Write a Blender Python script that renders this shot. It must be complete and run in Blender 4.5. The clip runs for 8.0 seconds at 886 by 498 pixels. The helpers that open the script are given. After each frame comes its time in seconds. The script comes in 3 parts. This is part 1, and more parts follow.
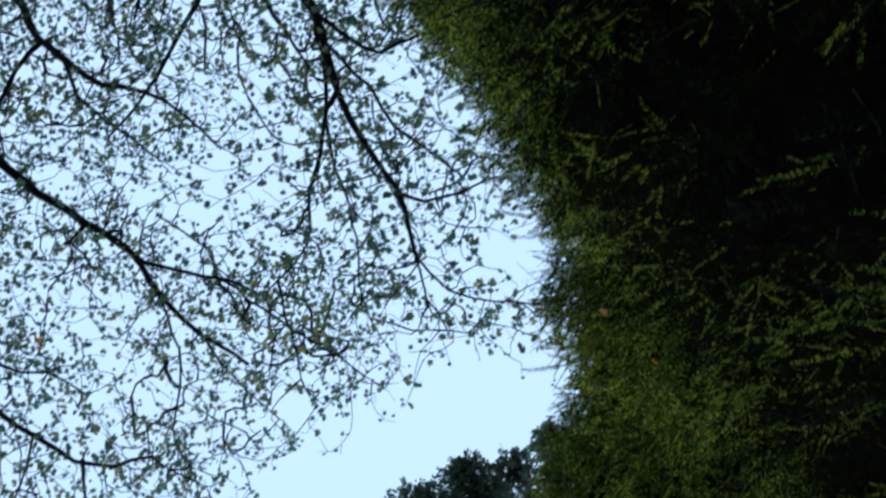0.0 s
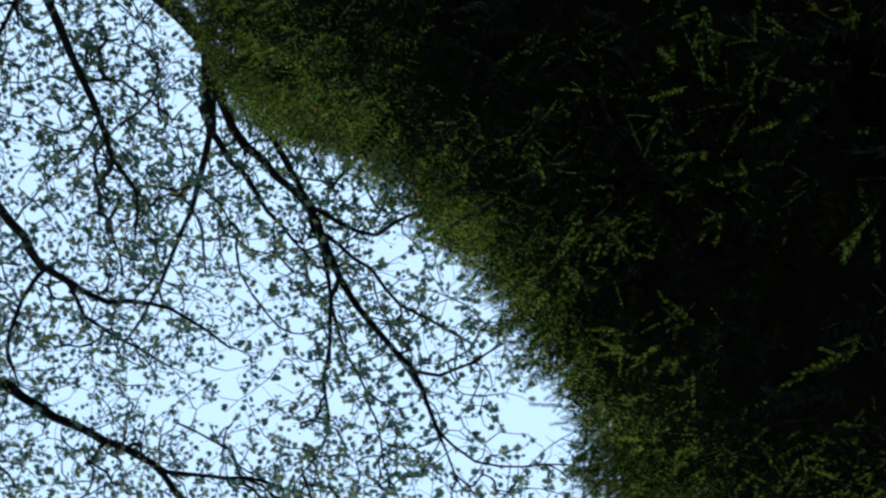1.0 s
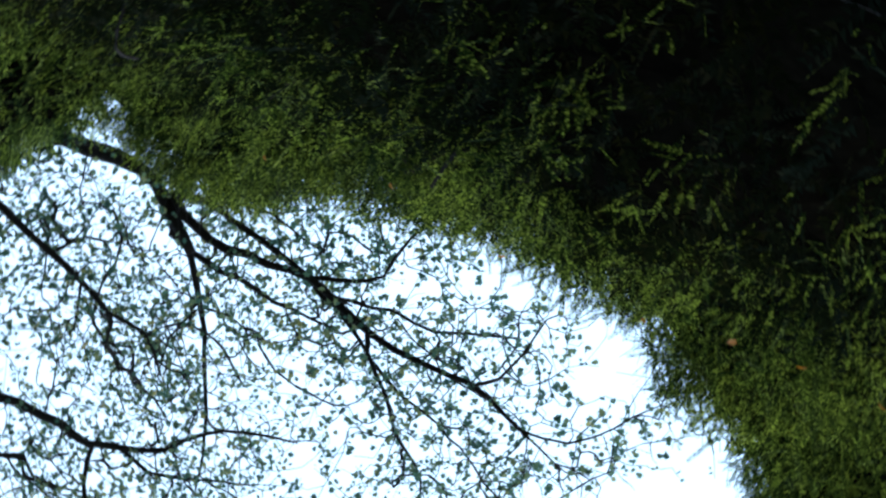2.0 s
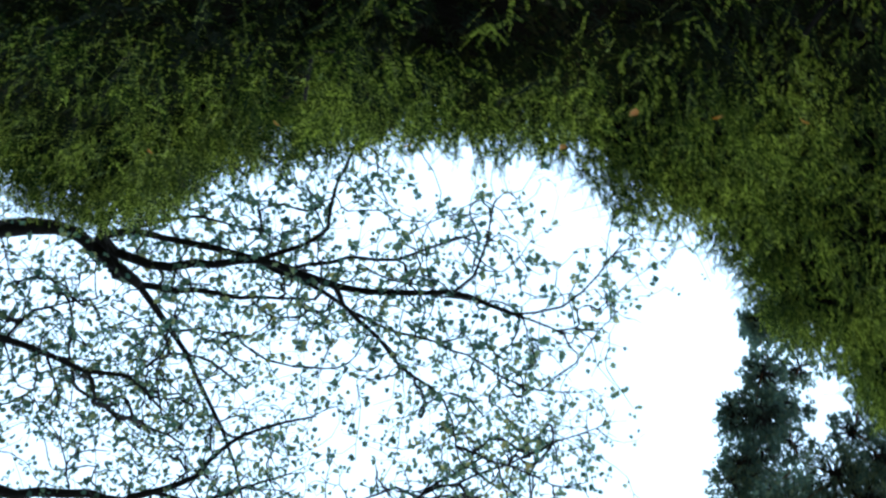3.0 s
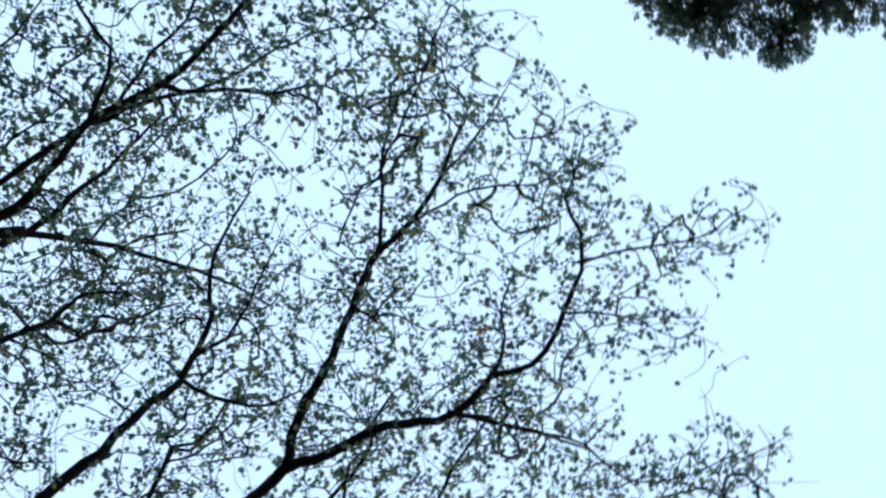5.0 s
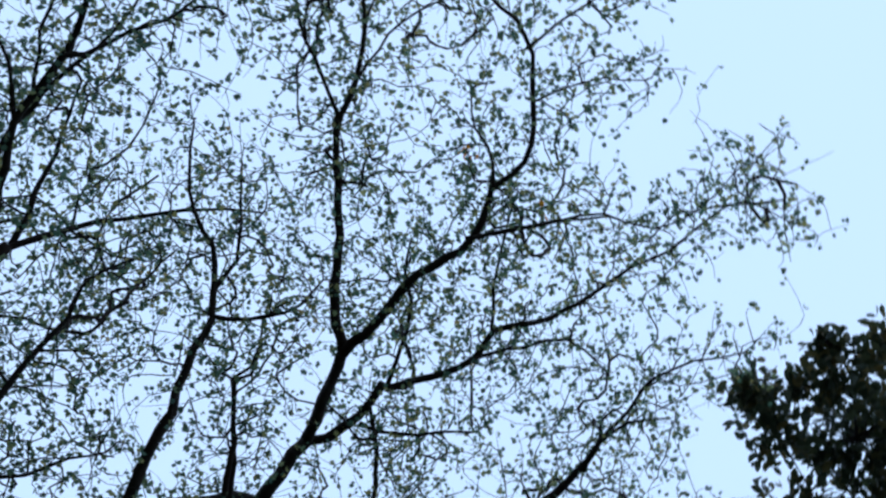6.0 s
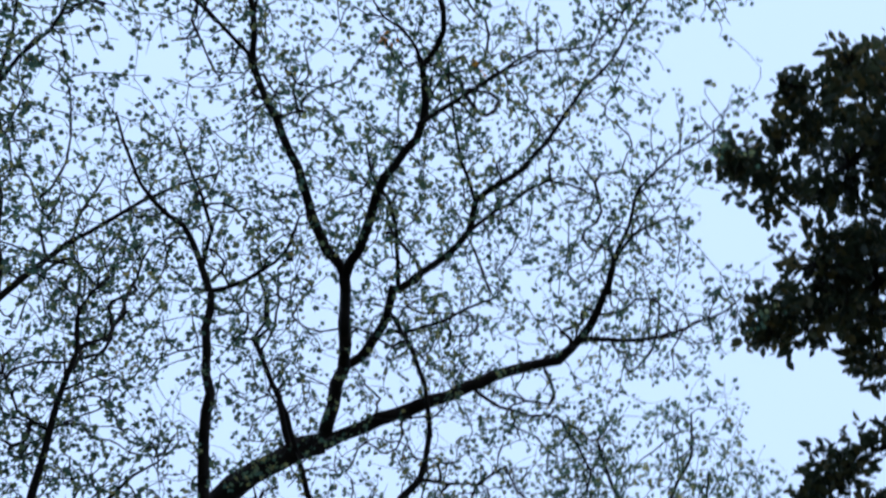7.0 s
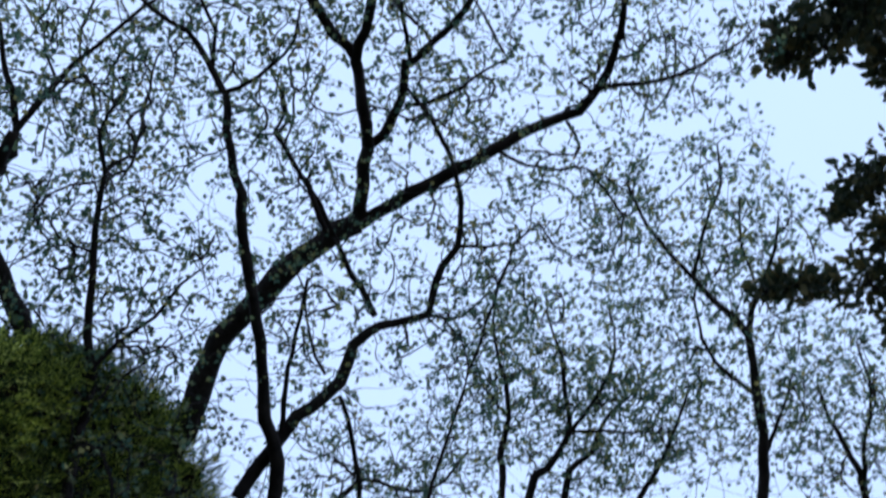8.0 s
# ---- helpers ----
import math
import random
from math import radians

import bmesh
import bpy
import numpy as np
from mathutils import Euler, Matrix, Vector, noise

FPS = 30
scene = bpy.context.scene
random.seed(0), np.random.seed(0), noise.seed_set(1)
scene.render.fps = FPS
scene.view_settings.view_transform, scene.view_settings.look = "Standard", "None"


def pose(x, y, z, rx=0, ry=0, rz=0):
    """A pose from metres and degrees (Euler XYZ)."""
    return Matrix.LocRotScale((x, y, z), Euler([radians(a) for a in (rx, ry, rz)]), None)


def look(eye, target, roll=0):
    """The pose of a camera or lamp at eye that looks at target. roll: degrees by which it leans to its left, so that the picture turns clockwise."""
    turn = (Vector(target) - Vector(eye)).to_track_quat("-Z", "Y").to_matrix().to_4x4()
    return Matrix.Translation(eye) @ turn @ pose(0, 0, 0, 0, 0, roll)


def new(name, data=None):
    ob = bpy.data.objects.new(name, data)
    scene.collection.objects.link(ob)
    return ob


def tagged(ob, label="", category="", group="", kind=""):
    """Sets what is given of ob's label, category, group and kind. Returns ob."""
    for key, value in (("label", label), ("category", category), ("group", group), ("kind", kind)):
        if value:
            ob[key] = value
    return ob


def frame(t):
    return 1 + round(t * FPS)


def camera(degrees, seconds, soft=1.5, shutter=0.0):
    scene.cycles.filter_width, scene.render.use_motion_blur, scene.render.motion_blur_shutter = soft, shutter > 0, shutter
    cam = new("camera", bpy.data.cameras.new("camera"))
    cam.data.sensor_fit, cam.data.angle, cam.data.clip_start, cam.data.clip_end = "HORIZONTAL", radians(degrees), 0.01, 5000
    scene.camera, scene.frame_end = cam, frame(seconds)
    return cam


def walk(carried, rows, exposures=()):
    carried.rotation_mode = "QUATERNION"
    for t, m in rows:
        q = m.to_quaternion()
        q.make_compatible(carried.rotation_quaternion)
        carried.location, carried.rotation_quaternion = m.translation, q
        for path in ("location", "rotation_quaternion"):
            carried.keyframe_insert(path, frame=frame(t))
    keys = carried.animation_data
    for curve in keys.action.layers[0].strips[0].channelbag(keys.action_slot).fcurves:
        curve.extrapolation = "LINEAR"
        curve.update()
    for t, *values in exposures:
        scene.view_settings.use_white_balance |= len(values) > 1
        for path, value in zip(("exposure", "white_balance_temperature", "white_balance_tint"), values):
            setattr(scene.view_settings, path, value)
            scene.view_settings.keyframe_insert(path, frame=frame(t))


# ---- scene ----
cam = camera(39.98, 8.0, soft=2.35, shutter=0.3)
walk(cam, [
    (0, pose(-0.032, -0.094, 1.569, -156.63, 11.78, -147.21)),
    (0.5, pose(-0.039, -0.022, 1.533, -152.51, 12.30, -144.24)),
    (1, pose(-0.023, 0.001, 1.492, -148.23, 8.26, -140.43)),
    (1.2, pose(-0.007, -0.003, 1.516, -147.95, 6.54, -139.00)),
    (2.3, pose(0.054, -0.118, 1.661, -146.97, -10.71, -111.96)),
    (2.5, pose(0.061, -0.130, 1.682, -148.98, -13.44, -107.13)),
    (3, pose(0.086, -0.166, 1.715, -152.82, -15.85, -98.82)),
    (3.5, pose(0.168, -0.176, 1.748, -158.20, -18.78, -87.51)),
    (4, pose(0.248, -0.190, 1.784, -164.97, -20.36, -76.07)),
    (4.5, pose(0.347, -0.188, 1.834, -174.93, -20.66, -63.22)),
    (5, pose(0.447, -0.179, 1.877, 176.49, -22.17, -49.93)),
    (5.2, pose(0.480, -0.202, 1.885, 173.20, -21.99, -44.82)),
    (6.3, pose(0.507, -0.364, 1.957, 155.98, -14.63, -18.35)),
    (6.5, pose(0.509, -0.400, 1.972, 154.36, -12.45, -14.21)),
    (7, pose(0.506, -0.487, 2.014, 148.38, -7.55, -5.55)),
    (7.5, pose(0.507, -0.552, 2.050, 142.37, -5.16, -1.51)),
    (8, pose(0.511, -0.616, 2.074, 135.87, -3.81, 1.19)),
], exposures=[(0.0, 0.05, 5800, 19), (1.2, 0.15, 5800, 19), (2.3, 0.95, 5800, 15), (3.5, 0.95, 5800, 15),
              (4.0, 0.66, 5830, 17), (4.5, 0.42, 5900, 19), (5.2, 0.12, 5900, 20), (6.3, 0.0, 5780, 25), (8.0, 0.05, 5790, 30)])

# ---- sky and sun: a pale, thinly veiled evening sky ----
world = bpy.data.worlds.new("sky")
scene.world = world
world.use_nodes = True
wn, wl = world.node_tree.nodes, world.node_tree.links
wn.clear()
w_out = wn.new("ShaderNodeOutputWorld")
w_bg = wn.new("ShaderNodeBackground")
w_sky = wn.new("ShaderNodeTexSky")
w_sky.sky_type = "NISHITA"
w_sky.sun_disc = False
w_sky.sun_elevation = radians(50)
w_sky.sun_rotation = radians(145)
w_dim = wn.new("ShaderNodeMix")
w_dim.data_type, w_dim.blend_type = "RGBA", "MULTIPLY"
w_dim.inputs["Factor"].default_value = 1.0
w_dim.inputs["B"].default_value = (0.10, 0.10, 0.10, 1)
w_veil = wn.new("ShaderNodeMix")
w_veil.data_type = "RGBA"
w_veil.inputs["Factor"].default_value = 0.88
w_veil.inputs["B"].default_value = (0.70, 0.98, 1.17, 1)
wl.new(w_sky.outputs["Color"], w_dim.inputs["A"])
wl.new(w_dim.outputs["Result"], w_veil.inputs["A"])
wl.new(w_veil.outputs["Result"], w_bg.inputs["Color"])
w_bg.inputs["Strength"].default_value = 1.0
wl.new(w_bg.outputs["Background"], w_out.inputs["Surface"])

sun_data = bpy.data.lights.new("sun", "SUN")
sun_data.energy, sun_data.angle, sun_data.color = 1.0, radians(20), (1.0, 0.93, 0.82)
sun = new("sun", sun_data)
sun.matrix_world = look((5.74, -8.19, 15.9), (0, 0, 4))


# ---- materials ----
def material(name):
    m = bpy.data.materials.new(name)
    m.use_nodes = True
    nt = m.node_tree
    return m, nt, nt.nodes["Principled BSDF"], nt.nodes["Material Output"]


def ramp_node(nt, stops):
    r = nt.nodes.new("ShaderNodeValToRGB")
    els = r.color_ramp.elements
    while len(els) < len(stops):
        els.new(0.5)
    for e, (pos, col) in zip(els, stops):
        e.position, e.color = pos, (*col, 1)
    return r


def noise_node(nt, scale, detail=4.0, rough=0.55):
    n = nt.nodes.new("ShaderNodeTexNoise")
    c = nt.nodes.new("ShaderNodeTexCoord")
    n.inputs["Scale"].default_value, n.inputs["Detail"].default_value = scale, detail
    n.inputs["Roughness"].default_value = rough
    nt.links.new(c.outputs["Object"], n.inputs["Vector"])
    return n


def leaf_material(name, stops, translucence, rough, glow=(1.25, 1.2, 0.6), patch=1.4, gloss=0.2):
    """Leaf: each one its own tone, larger patches of tone over the crown, and light that shines through."""
    m, nt, bsdf, out = material(name)
    geo = nt.nodes.new("ShaderNodeNewGeometry")
    tone = noise_node(nt, patch, 3)
    mixv = nt.nodes.new("ShaderNodeMath")
    mixv.operation = "MULTIPLY_ADD"
    mixv.inputs[1].default_value = 0.62
    shift = nt.nodes.new("ShaderNodeMath")
    shift.operation = "MULTIPLY_ADD"
    shift.inputs[1].default_value, shift.inputs[2].default_value = 0.9, -0.26
    nt.links.new(tone.outputs["Fac"], shift.inputs[0])
    nt.links.new(geo.outputs["Random Per Island"], mixv.inputs[0])
    nt.links.new(shift.outputs[0], mixv.inputs[2])
    r = ramp_node(nt, stops)
    nt.links.new(mixv.outputs[0], r.inputs["Fac"])
    nt.links.new(r.outputs["Color"], bsdf.inputs["Base Color"])
    bsdf.inputs["Roughness"].default_value = rough
    bsdf.inputs["Specular IOR Level"].default_value = gloss
    tint = nt.nodes.new("ShaderNodeMix")
    tint.data_type, tint.blend_type = "RGBA", "MULTIPLY"
    tint.inputs["Factor"].default_value = 1.0
    tint.inputs["B"].default_value = (*glow, 1)
    nt.links.new(r.outputs["Color"], tint.inputs["A"])
    tr = nt.nodes.new("ShaderNodeBsdfTranslucent")
    nt.links.new(tint.outputs["Result"], tr.inputs["Color"])
    mix = nt.nodes.new("ShaderNodeMixShader")
    mix.inputs["Fac"].default_value = translucence
    nt.links.new(bsdf.outputs["BSDF"], mix.inputs[1])
    nt.links.new(tr.outputs["BSDF"], mix.inputs[2])
    nt.links.new(mix.outputs["Shader"], out.inputs["Surface"])
    return m


def bark_material(name, dark, light, scale=9.0, gloss=0.15):
    m, nt, bsdf, out = material(name)
    n = noise_node(nt, scale, 6, 0.65)
    big = noise_node(nt, 1.3, 2)
    r = ramp_node(nt, [(0.3, dark), (0.7, light)])
    nt.links.new(n.outputs["Fac"], r.inputs["Fac"])
    mx = nt.nodes.new("ShaderNodeMix")
    mx.data_type, mx.blend_type = "RGBA", "MULTIPLY"
    mx.inputs["Factor"].default_value = 0.5
    nt.links.new(r.outputs["Color"], mx.inputs["A"])
    nt.links.new(big.outputs["Fac"], mx.inputs["B"])
    nt.links.new(mx.outputs["Result"], bsdf.inputs["Base Color"])
    bsdf.inputs["Roughness"].default_value = 0.9
    bsdf.inputs["Specular IOR Level"].default_value = gloss
    bump = nt.nodes.new("ShaderNodeBump")
    bump.inputs["Strength"].default_value, bump.inputs["Distance"].default_value = 0.7, 0.012
    nt.links.new(n.outputs["Fac"], bump.inputs["Height"])
    nt.links.new(bump.outputs["Normal"], bsdf.inputs["Normal"])
    return m


M_BARK = bark_material("grey_brown_bark", (0.010, 0.008, 0.007), (0.038, 0.031, 0.025))
M_RED_BARK = bark_material("reddish_bark", (0.12, 0.05, 0.03), (0.30, 0.14, 0.08), 7)
M_TWIG = bark_material("twig_bark", (0.022, 0.02, 0.018), (0.06, 0.05, 0.042), 25)
M_LEAF = leaf_material("thin_autumn_leaf", [(0.0, (0.026, 0.052, 0.042)), (0.40, (0.050, 0.090, 0.056)),
                                            (0.68, (0.11, 0.13, 0.058)), (0.88, (0.21, 0.18, 0.06)),
                                            (1.0, (0.30, 0.20, 0.07))], 0.5, 0.55, glow=(2.1, 2.3, 2.35))
M_EVERGREEN = leaf_material("leathery_leaf", [(0.0, (0.022, 0.036, 0.028)), (0.55, (0.05, 0.07, 0.042)),
                                              (0.85, (0.14, 0.12, 0.05)), (1.0, (0.24, 0.17, 0.06))], 0.32, 0.4, glow=(1.4, 1.3, 1.0))
M_PINE = leaf_material("pine_tuft", [(0.0, (0.06, 0.095, 0.085)), (0.5, (0.10, 0.14, 0.10)),
                                     (1.0, (0.22, 0.22, 0.10))], 0.5, 0.6, glow=(1.4, 1.6, 1.5), patch=1.1)
M_YEW = leaf_material("hedge_leaf", [(0.0, (0.008, 0.017, 0.009)), (0.42, (0.022, 0.044, 0.016)),
                                     (0.60, (0.10, 0.135, 0.032)), (0.80, (0.48, 0.56, 0.12))], 0.36, 0.65, (1.15, 1.2, 0.6), 2.6, 0.03)
# darker copy of the hedge leaf, with the inner shade put into its colour
M_SHADED_YEW = leaf_material("shaded_hedge_leaf", [(0.0, (0.008, 0.012, 0.009)), (0.6, (0.016, 0.022, 0.013)),
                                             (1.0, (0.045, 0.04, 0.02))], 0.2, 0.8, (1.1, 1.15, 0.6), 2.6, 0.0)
M_YELLOW = leaf_material("fallen_yellow_leaf", [(0.0, (0.50, 0.17, 0.02)), (1.0, (0.60, 0.27, 0.03))], 0.3, 0.6)
# near-black, so the deep shade in the hedge gaps lies in the colour
M_GAP_SHADE = bark_material("hedge_gap_shade", (0.003, 0.003, 0.002), (0.010, 0.009, 0.006), 30, 0.0)


def ground_material():
    m, nt, bsdf, out = material("leaf_littered_soil")
    n = noise_node(nt, 5, 8, 0.7)
    r = ramp_node(nt, [(0.3, (0.03, 0.024, 0.016)), (0.55, (0.07, 0.06, 0.03)), (0.75, (0.05, 0.08, 0.03))])
    nt.links.new(n.outputs["Fac"], r.inputs["Fac"])
    nt.links.new(r.outputs["Color"], bsdf.inputs["Base Color"])
    bsdf.inputs["Roughness"].default_value = 0.95
    bump = nt.nodes.new("ShaderNodeBump")
    bump.inputs["Distance"].default_value = 0.03
    nt.links.new(n.outputs["Fac"], bump.inputs["Height"])
    nt.links.new(bump.outputs["Normal"], bsdf.inputs["Normal"])
    return m


M_SOIL = ground_material()


# ---- mesh tools ----
def link_mesh(name, verts, faces, mat, parent=None, label="", smooth=False):
    me = bpy.data.meshes.new(name)
    me.from_pydata(verts, [], faces)
    me.materials.append(mat)
    if smooth:
        me.shade_smooth()
    ob = new(name, me)
    if parent is not None:
        ob.parent = parent
    if label:
        tagged(ob, label)
    return ob


def scatter_mesh(name, template, tris, places, frames, mat, parent=None, label=""):
    """One mesh of many copies of a small template; frames are 3x3 (columns: across, along, normal), already scaled."""
    tv = np.asarray(template, float)
    n, k = len(places), len(tv)
    v = np.einsum("nij,kj->nki", frames, tv) + places[:, None, :]
    f = (np.asarray(tris)[None] + (np.arange(n) * k)[:, None, None]).reshape(-1, 3)
    me = bpy.data.meshes.new(name)
    me.vertices.add(n * k)
    me.vertices.foreach_set("co", v.astype(np.float32).ravel())
    me.loops.add(f.size)
    me.loops.foreach_set("vertex_index", f.astype(np.int32).ravel())
    me.polygons.add(len(f))
    me.polygons.foreach_set("loop_start", np.arange(0, f.size, 3, dtype=np.int32))
    me.update(calc_edges=True)
    me.materials.append(mat)
    ob = new(name, me)
    if parent is not None:
        ob.parent = parent
    if label:
        tagged(ob, label)
    return ob


def unit(a):
    a = np.asarray(a, float)
    return a / np.maximum(np.linalg.norm(a, axis=-1, keepdims=True), 1e-9)


def leaf_frames(along, normal, size, width=1.0):
    """Frames for leaves that point along, with the blade's face towards normal."""
    a = unit(along)
    c = unit(np.cross(a, normal))
    nrm = np.cross(c, a)
    s = np.asarray(size)[:, None]
    return np.stack([c * s * width, a * s, nrm * s], axis=2)


# an ovate leaf, folded a little along its midrib
OVATE = [(0, 0, 0), (-0.36, 0.22, 0.10), (-0.40, 0.58, 0.14), (-0.12, 0.80, 0.02), (0, 1.0, -0.10),
         (0.17, 0.86, 0.05), (0.30, 0.5, 0.16), (0.38, 0.30, 0.05), (0, 0.5, -0.01)]
OVATE_TRIS = [(8, 0, 1), (8, 1, 2), (8, 2, 3), (8, 3, 4), (8, 4, 5), (8, 5, 6), (8, 6, 7), (8, 7, 0)]
# a small lobed leaf
LOBED = [(0, 0, 0), (-0.16, 0.16, 0.03), (-0.44, 0.20, 0.10), (-0.26, 0.44, 0.06), (-0.40, 0.70, 0.12), (-0.12, 0.68, 0.02), (0.03, 1.0, -0.10),
         (0.14, 0.64, 0.03), (0.45, 0.62, 0.14), (0.27, 0.38, 0.05), (0.38, 0.14, 0.10), (0, 0.42, -0.02)]
LOBED_TRIS = [(11, k, (k + 1) % 11) for k in range(11)]
# a broad leathery leaf
LANCE = [(0, 0, 0), (-0.17, 0.2, 0.04), (-0.27, 0.5, 0.08), (-0.17, 0.8, 0.04), (0, 1.0, -0.06), (0.17, 0.8, 0.04), (0.27, 0.5, 0.08),
         (0.17, 0.2, 0.04), (0, 0.5, 0.0)]
LANCE_TRIS = [(8, k, (k + 1) % 8) for k in range(8)]


def smooth_path(points, step, wobble, rng):
    """Points along a rounded line through the given ones (x, y, z, radius), with small natural kinks."""
    p = np.asarray(points, float)
    ext = np.vstack([2 * p[0] - p[1], p, 2 * p[-1] - p[-2]])
    out = []
    for i in range(1, len(ext) - 2):
        a, b, c, d = ext[i - 1:i + 3]
        n = max(1, int(np.linalg.norm(c[:3] - b[:3]) / step))
        for s in np.arange(n) / n:
            out.append(0.5 * (2 * b + (c - a) * s + (2 * a - 5 * b + 4 * c - d) * s * s
                              + (3 * b - a - 3 * c + d) * s ** 3))
    out.append(p[-1])
    out = np.array(out)
    out[1:-1, :3] += rng.normal(0, wobble, (len(out) - 2, 3))
    out[:, 3] = np.maximum(out[:, 3], 0.004)
    return out


def tube(path, sides, verts, faces, close=True):
    """Adds a tapering tube round path (x, y, z, radius) to verts and faces."""
    p = np.asarray(path)
    d = np.gradient(p[:, :3], axis=0) if len(p) > 2 else np.repeat(p[1:, :3] - p[:1, :3], 2, 0)
    d = unit(d)
    ref = np.where(np.abs(d[:, 2:3]) < 0.9, np.array([[0, 0, 1.0]]), np.array([[1.0, 0, 0]]))
    u = unit(np.cross(d, ref))
    w = np.cross(d, u)
    ang = np.arange(sides) * 2 * np.pi / sides
    base = len(verts)
    ring = p[:, None, :3] + p[:, None, 3:4] * (np.cos(ang)[None, :, None] * u[:, None] + np.sin(ang)[None, :, None] * w[:, None])
    verts.extend(map(tuple, ring.reshape(-1, 3)))
    for i in range(len(p) - 1):
        for j in range(sides):
            k = (j + 1) % sides
            faces.append((base + i * sides + j, base + i * sides + k, base + (i + 1) * sides + k, base + (i + 1) * sides + j))
    if close:
        faces.append(tuple(base + (len(p) - 1) * sides + j for j in range(sides)))


def leafy_tree(name, foot, limbs, twigs, reach, leaf, label, seed, leaves=5, spread_up=0.15, group="", thick=0.03):
    """A tree: trunk, limbs, a fine net of twigs that fills the room round the limbs, and leaves on the twigs."""
    rng = np.random.default_rng(seed)
    tree = tagged(new(name), label, "tree", group)
    tree.location = foot
    base = np.array(foot, float)
    first = np.array(limbs[0][0])
    lean = first[:3] - base
    trunk_line = [(*base, first[3] * 1.75), (*(base + lean * 0.06 + [0, 0, 0.1]), first[3] * 1.4),
                  (*(base + lean * 0.35 + [lean[0] * -0.1, lean[1] * -0.15, 0.3]), first[3] * 1.25),
                  (*(base + lean * 0.7 + [lean[0] * -0.12, lean[1] * -0.12, 0.2]), first[3] * 1.1)]
    lines = [smooth_path(trunk_line + list(limbs[0]), 0.12, 0.006, rng)]
    for pts in limbs[1:]:
        lines.append(smooth_path(pts, 0.10, 0.007, rng))
    stems = []
    for i, line in enumerate(lines):
        v, f = [], []
        k = line.copy()
        k[:, 3] *= 1 + rng.normal(0, 0.05, len(k))
        k[:, :3] -= base
        tube(k, 10 if i == 0 else 7, v, f)
        if i == 0:
            link_mesh("trunk", v, f, M_BARK, tree, smooth=True)
        elif line[0][3] > 0.027:
            stems.append((line, link_mesh("limb", v, f, M_BARK, tree, smooth=True)))
        else:
            gaps = [float(np.min(np.linalg.norm(k2[:, :3] - line[0, :3], axis=1))) for k2, _ in stems]
            host = stems[int(np.argmin(gaps))][1] if gaps else tree
            link_mesh("branch", v, f, M_BARK, host, smooth=True)
    # skeleton nodes of the crown: position and direction
    start = max(0, len(lines[0]) - 6 * len(limbs[0]))
    keep = [lines[0][start:]] + lines[1:]
    pos = np.vstack([k[:, :3] for k in keep])
    way = np.vstack([unit(np.gradient(k[:, :3], axis=0)) for k in keep])
    rad = np.concatenate([k[:, 3] for k in keep])
    thin = np.where(rad < thick)[0]
    pick = rng.choice(thin, twigs * 2)
    seeds = pos[pick]
    ball = unit(rng.normal(size=(len(seeds), 3))) * (rng.random((len(seeds), 1)) ** 0.5) * reach
    ball *= np.clip(rad[pick] / 0.022, 0.42, 1.0)[:, None]
    ball[:, 2] = np.abs(ball[:, 2]) * 0.5 * np.sign(rng.random(len(seeds)) - 0.5 + spread_up)
    goals = seeds + ball
    # thin out goals that crowd each other
    kept = []
    grid = set()
    for g in goals:
        cell = tuple(np.floor(g / 0.11).astype(int))
        if cell not in grid:
            grid.add(cell)
            kept.append(g)
        if len(kept) >= twigs:
            break
    goals = np.array(kept)
    # the crown is deep: part of it lies further up and away from the path
    deeper = goals[rng.random(len(goals)) < 0.48]
    away = unit(deeper - np.array([0.3, -0.3, 1.8])) + rng.normal(0, 0.05, deeper.shape)
    goals = np.vstack([goals, deeper + rng.normal(0, 0.08, deeper.shape) + away * rng.uniform(0.4, 1.8, (len(deeper), 1))])
    near = np.array([np.min(np.sum((pos[::2] - g) ** 2, 1)) for g in goals])
    goals = goals[np.argsort(near)]
    cap = len(pos) + len(goals) * 14
    P, W = np.zeros((cap, 3)), np.zeros((cap, 3))
    n = len(pos)
    P[:n], W[:n] = pos, way
    parent_chain = np.full(cap, -1)
    chains, load = [], []
    for g in goals:
        diff = g - P[:n]
        dist = np.linalg.norm(diff, axis=1)
        along = np.einsum("ij,ij->i", diff, W[:n]) / np.maximum(dist, 1e-6)
        i = int(np.argmin(dist * (1.25 - 0.45 * along)))
        length = dist[i]
        if length < 0.05 or length > 1.15:
            continue
        m = int(np.clip(length / 0.09, 2, 12))
        mid = P[i] + W[i] * length * 0.35 + diff[i] * 0.22 + rng.normal(0, 0.05 * length, 3)
        s = (np.arange(1, m + 1) / m)[:, None]
        line = (1 - s) ** 2 * P[i] + 2 * s * (1 - s) * mid + s * s * g + rng.normal(0, 0.008, (m, 3))
        c = len(chains)
        chains.append((P[i].copy(), line))
        load.append(1)
        up = parent_chain[i]
        while up >= 0:
            load[up] += 1
            up = origin[up]
        if c == 0:
            origin = []
        origin.append(parent_chain[i])
        P[n:n + m] = line
        W[n:n + m] = unit(np.gradient(np.vstack([P[i], line]), axis=0)[1:])
        parent_chain[n:n + m] = c
        n += m
    v, f = [], []
    place, along = [], []
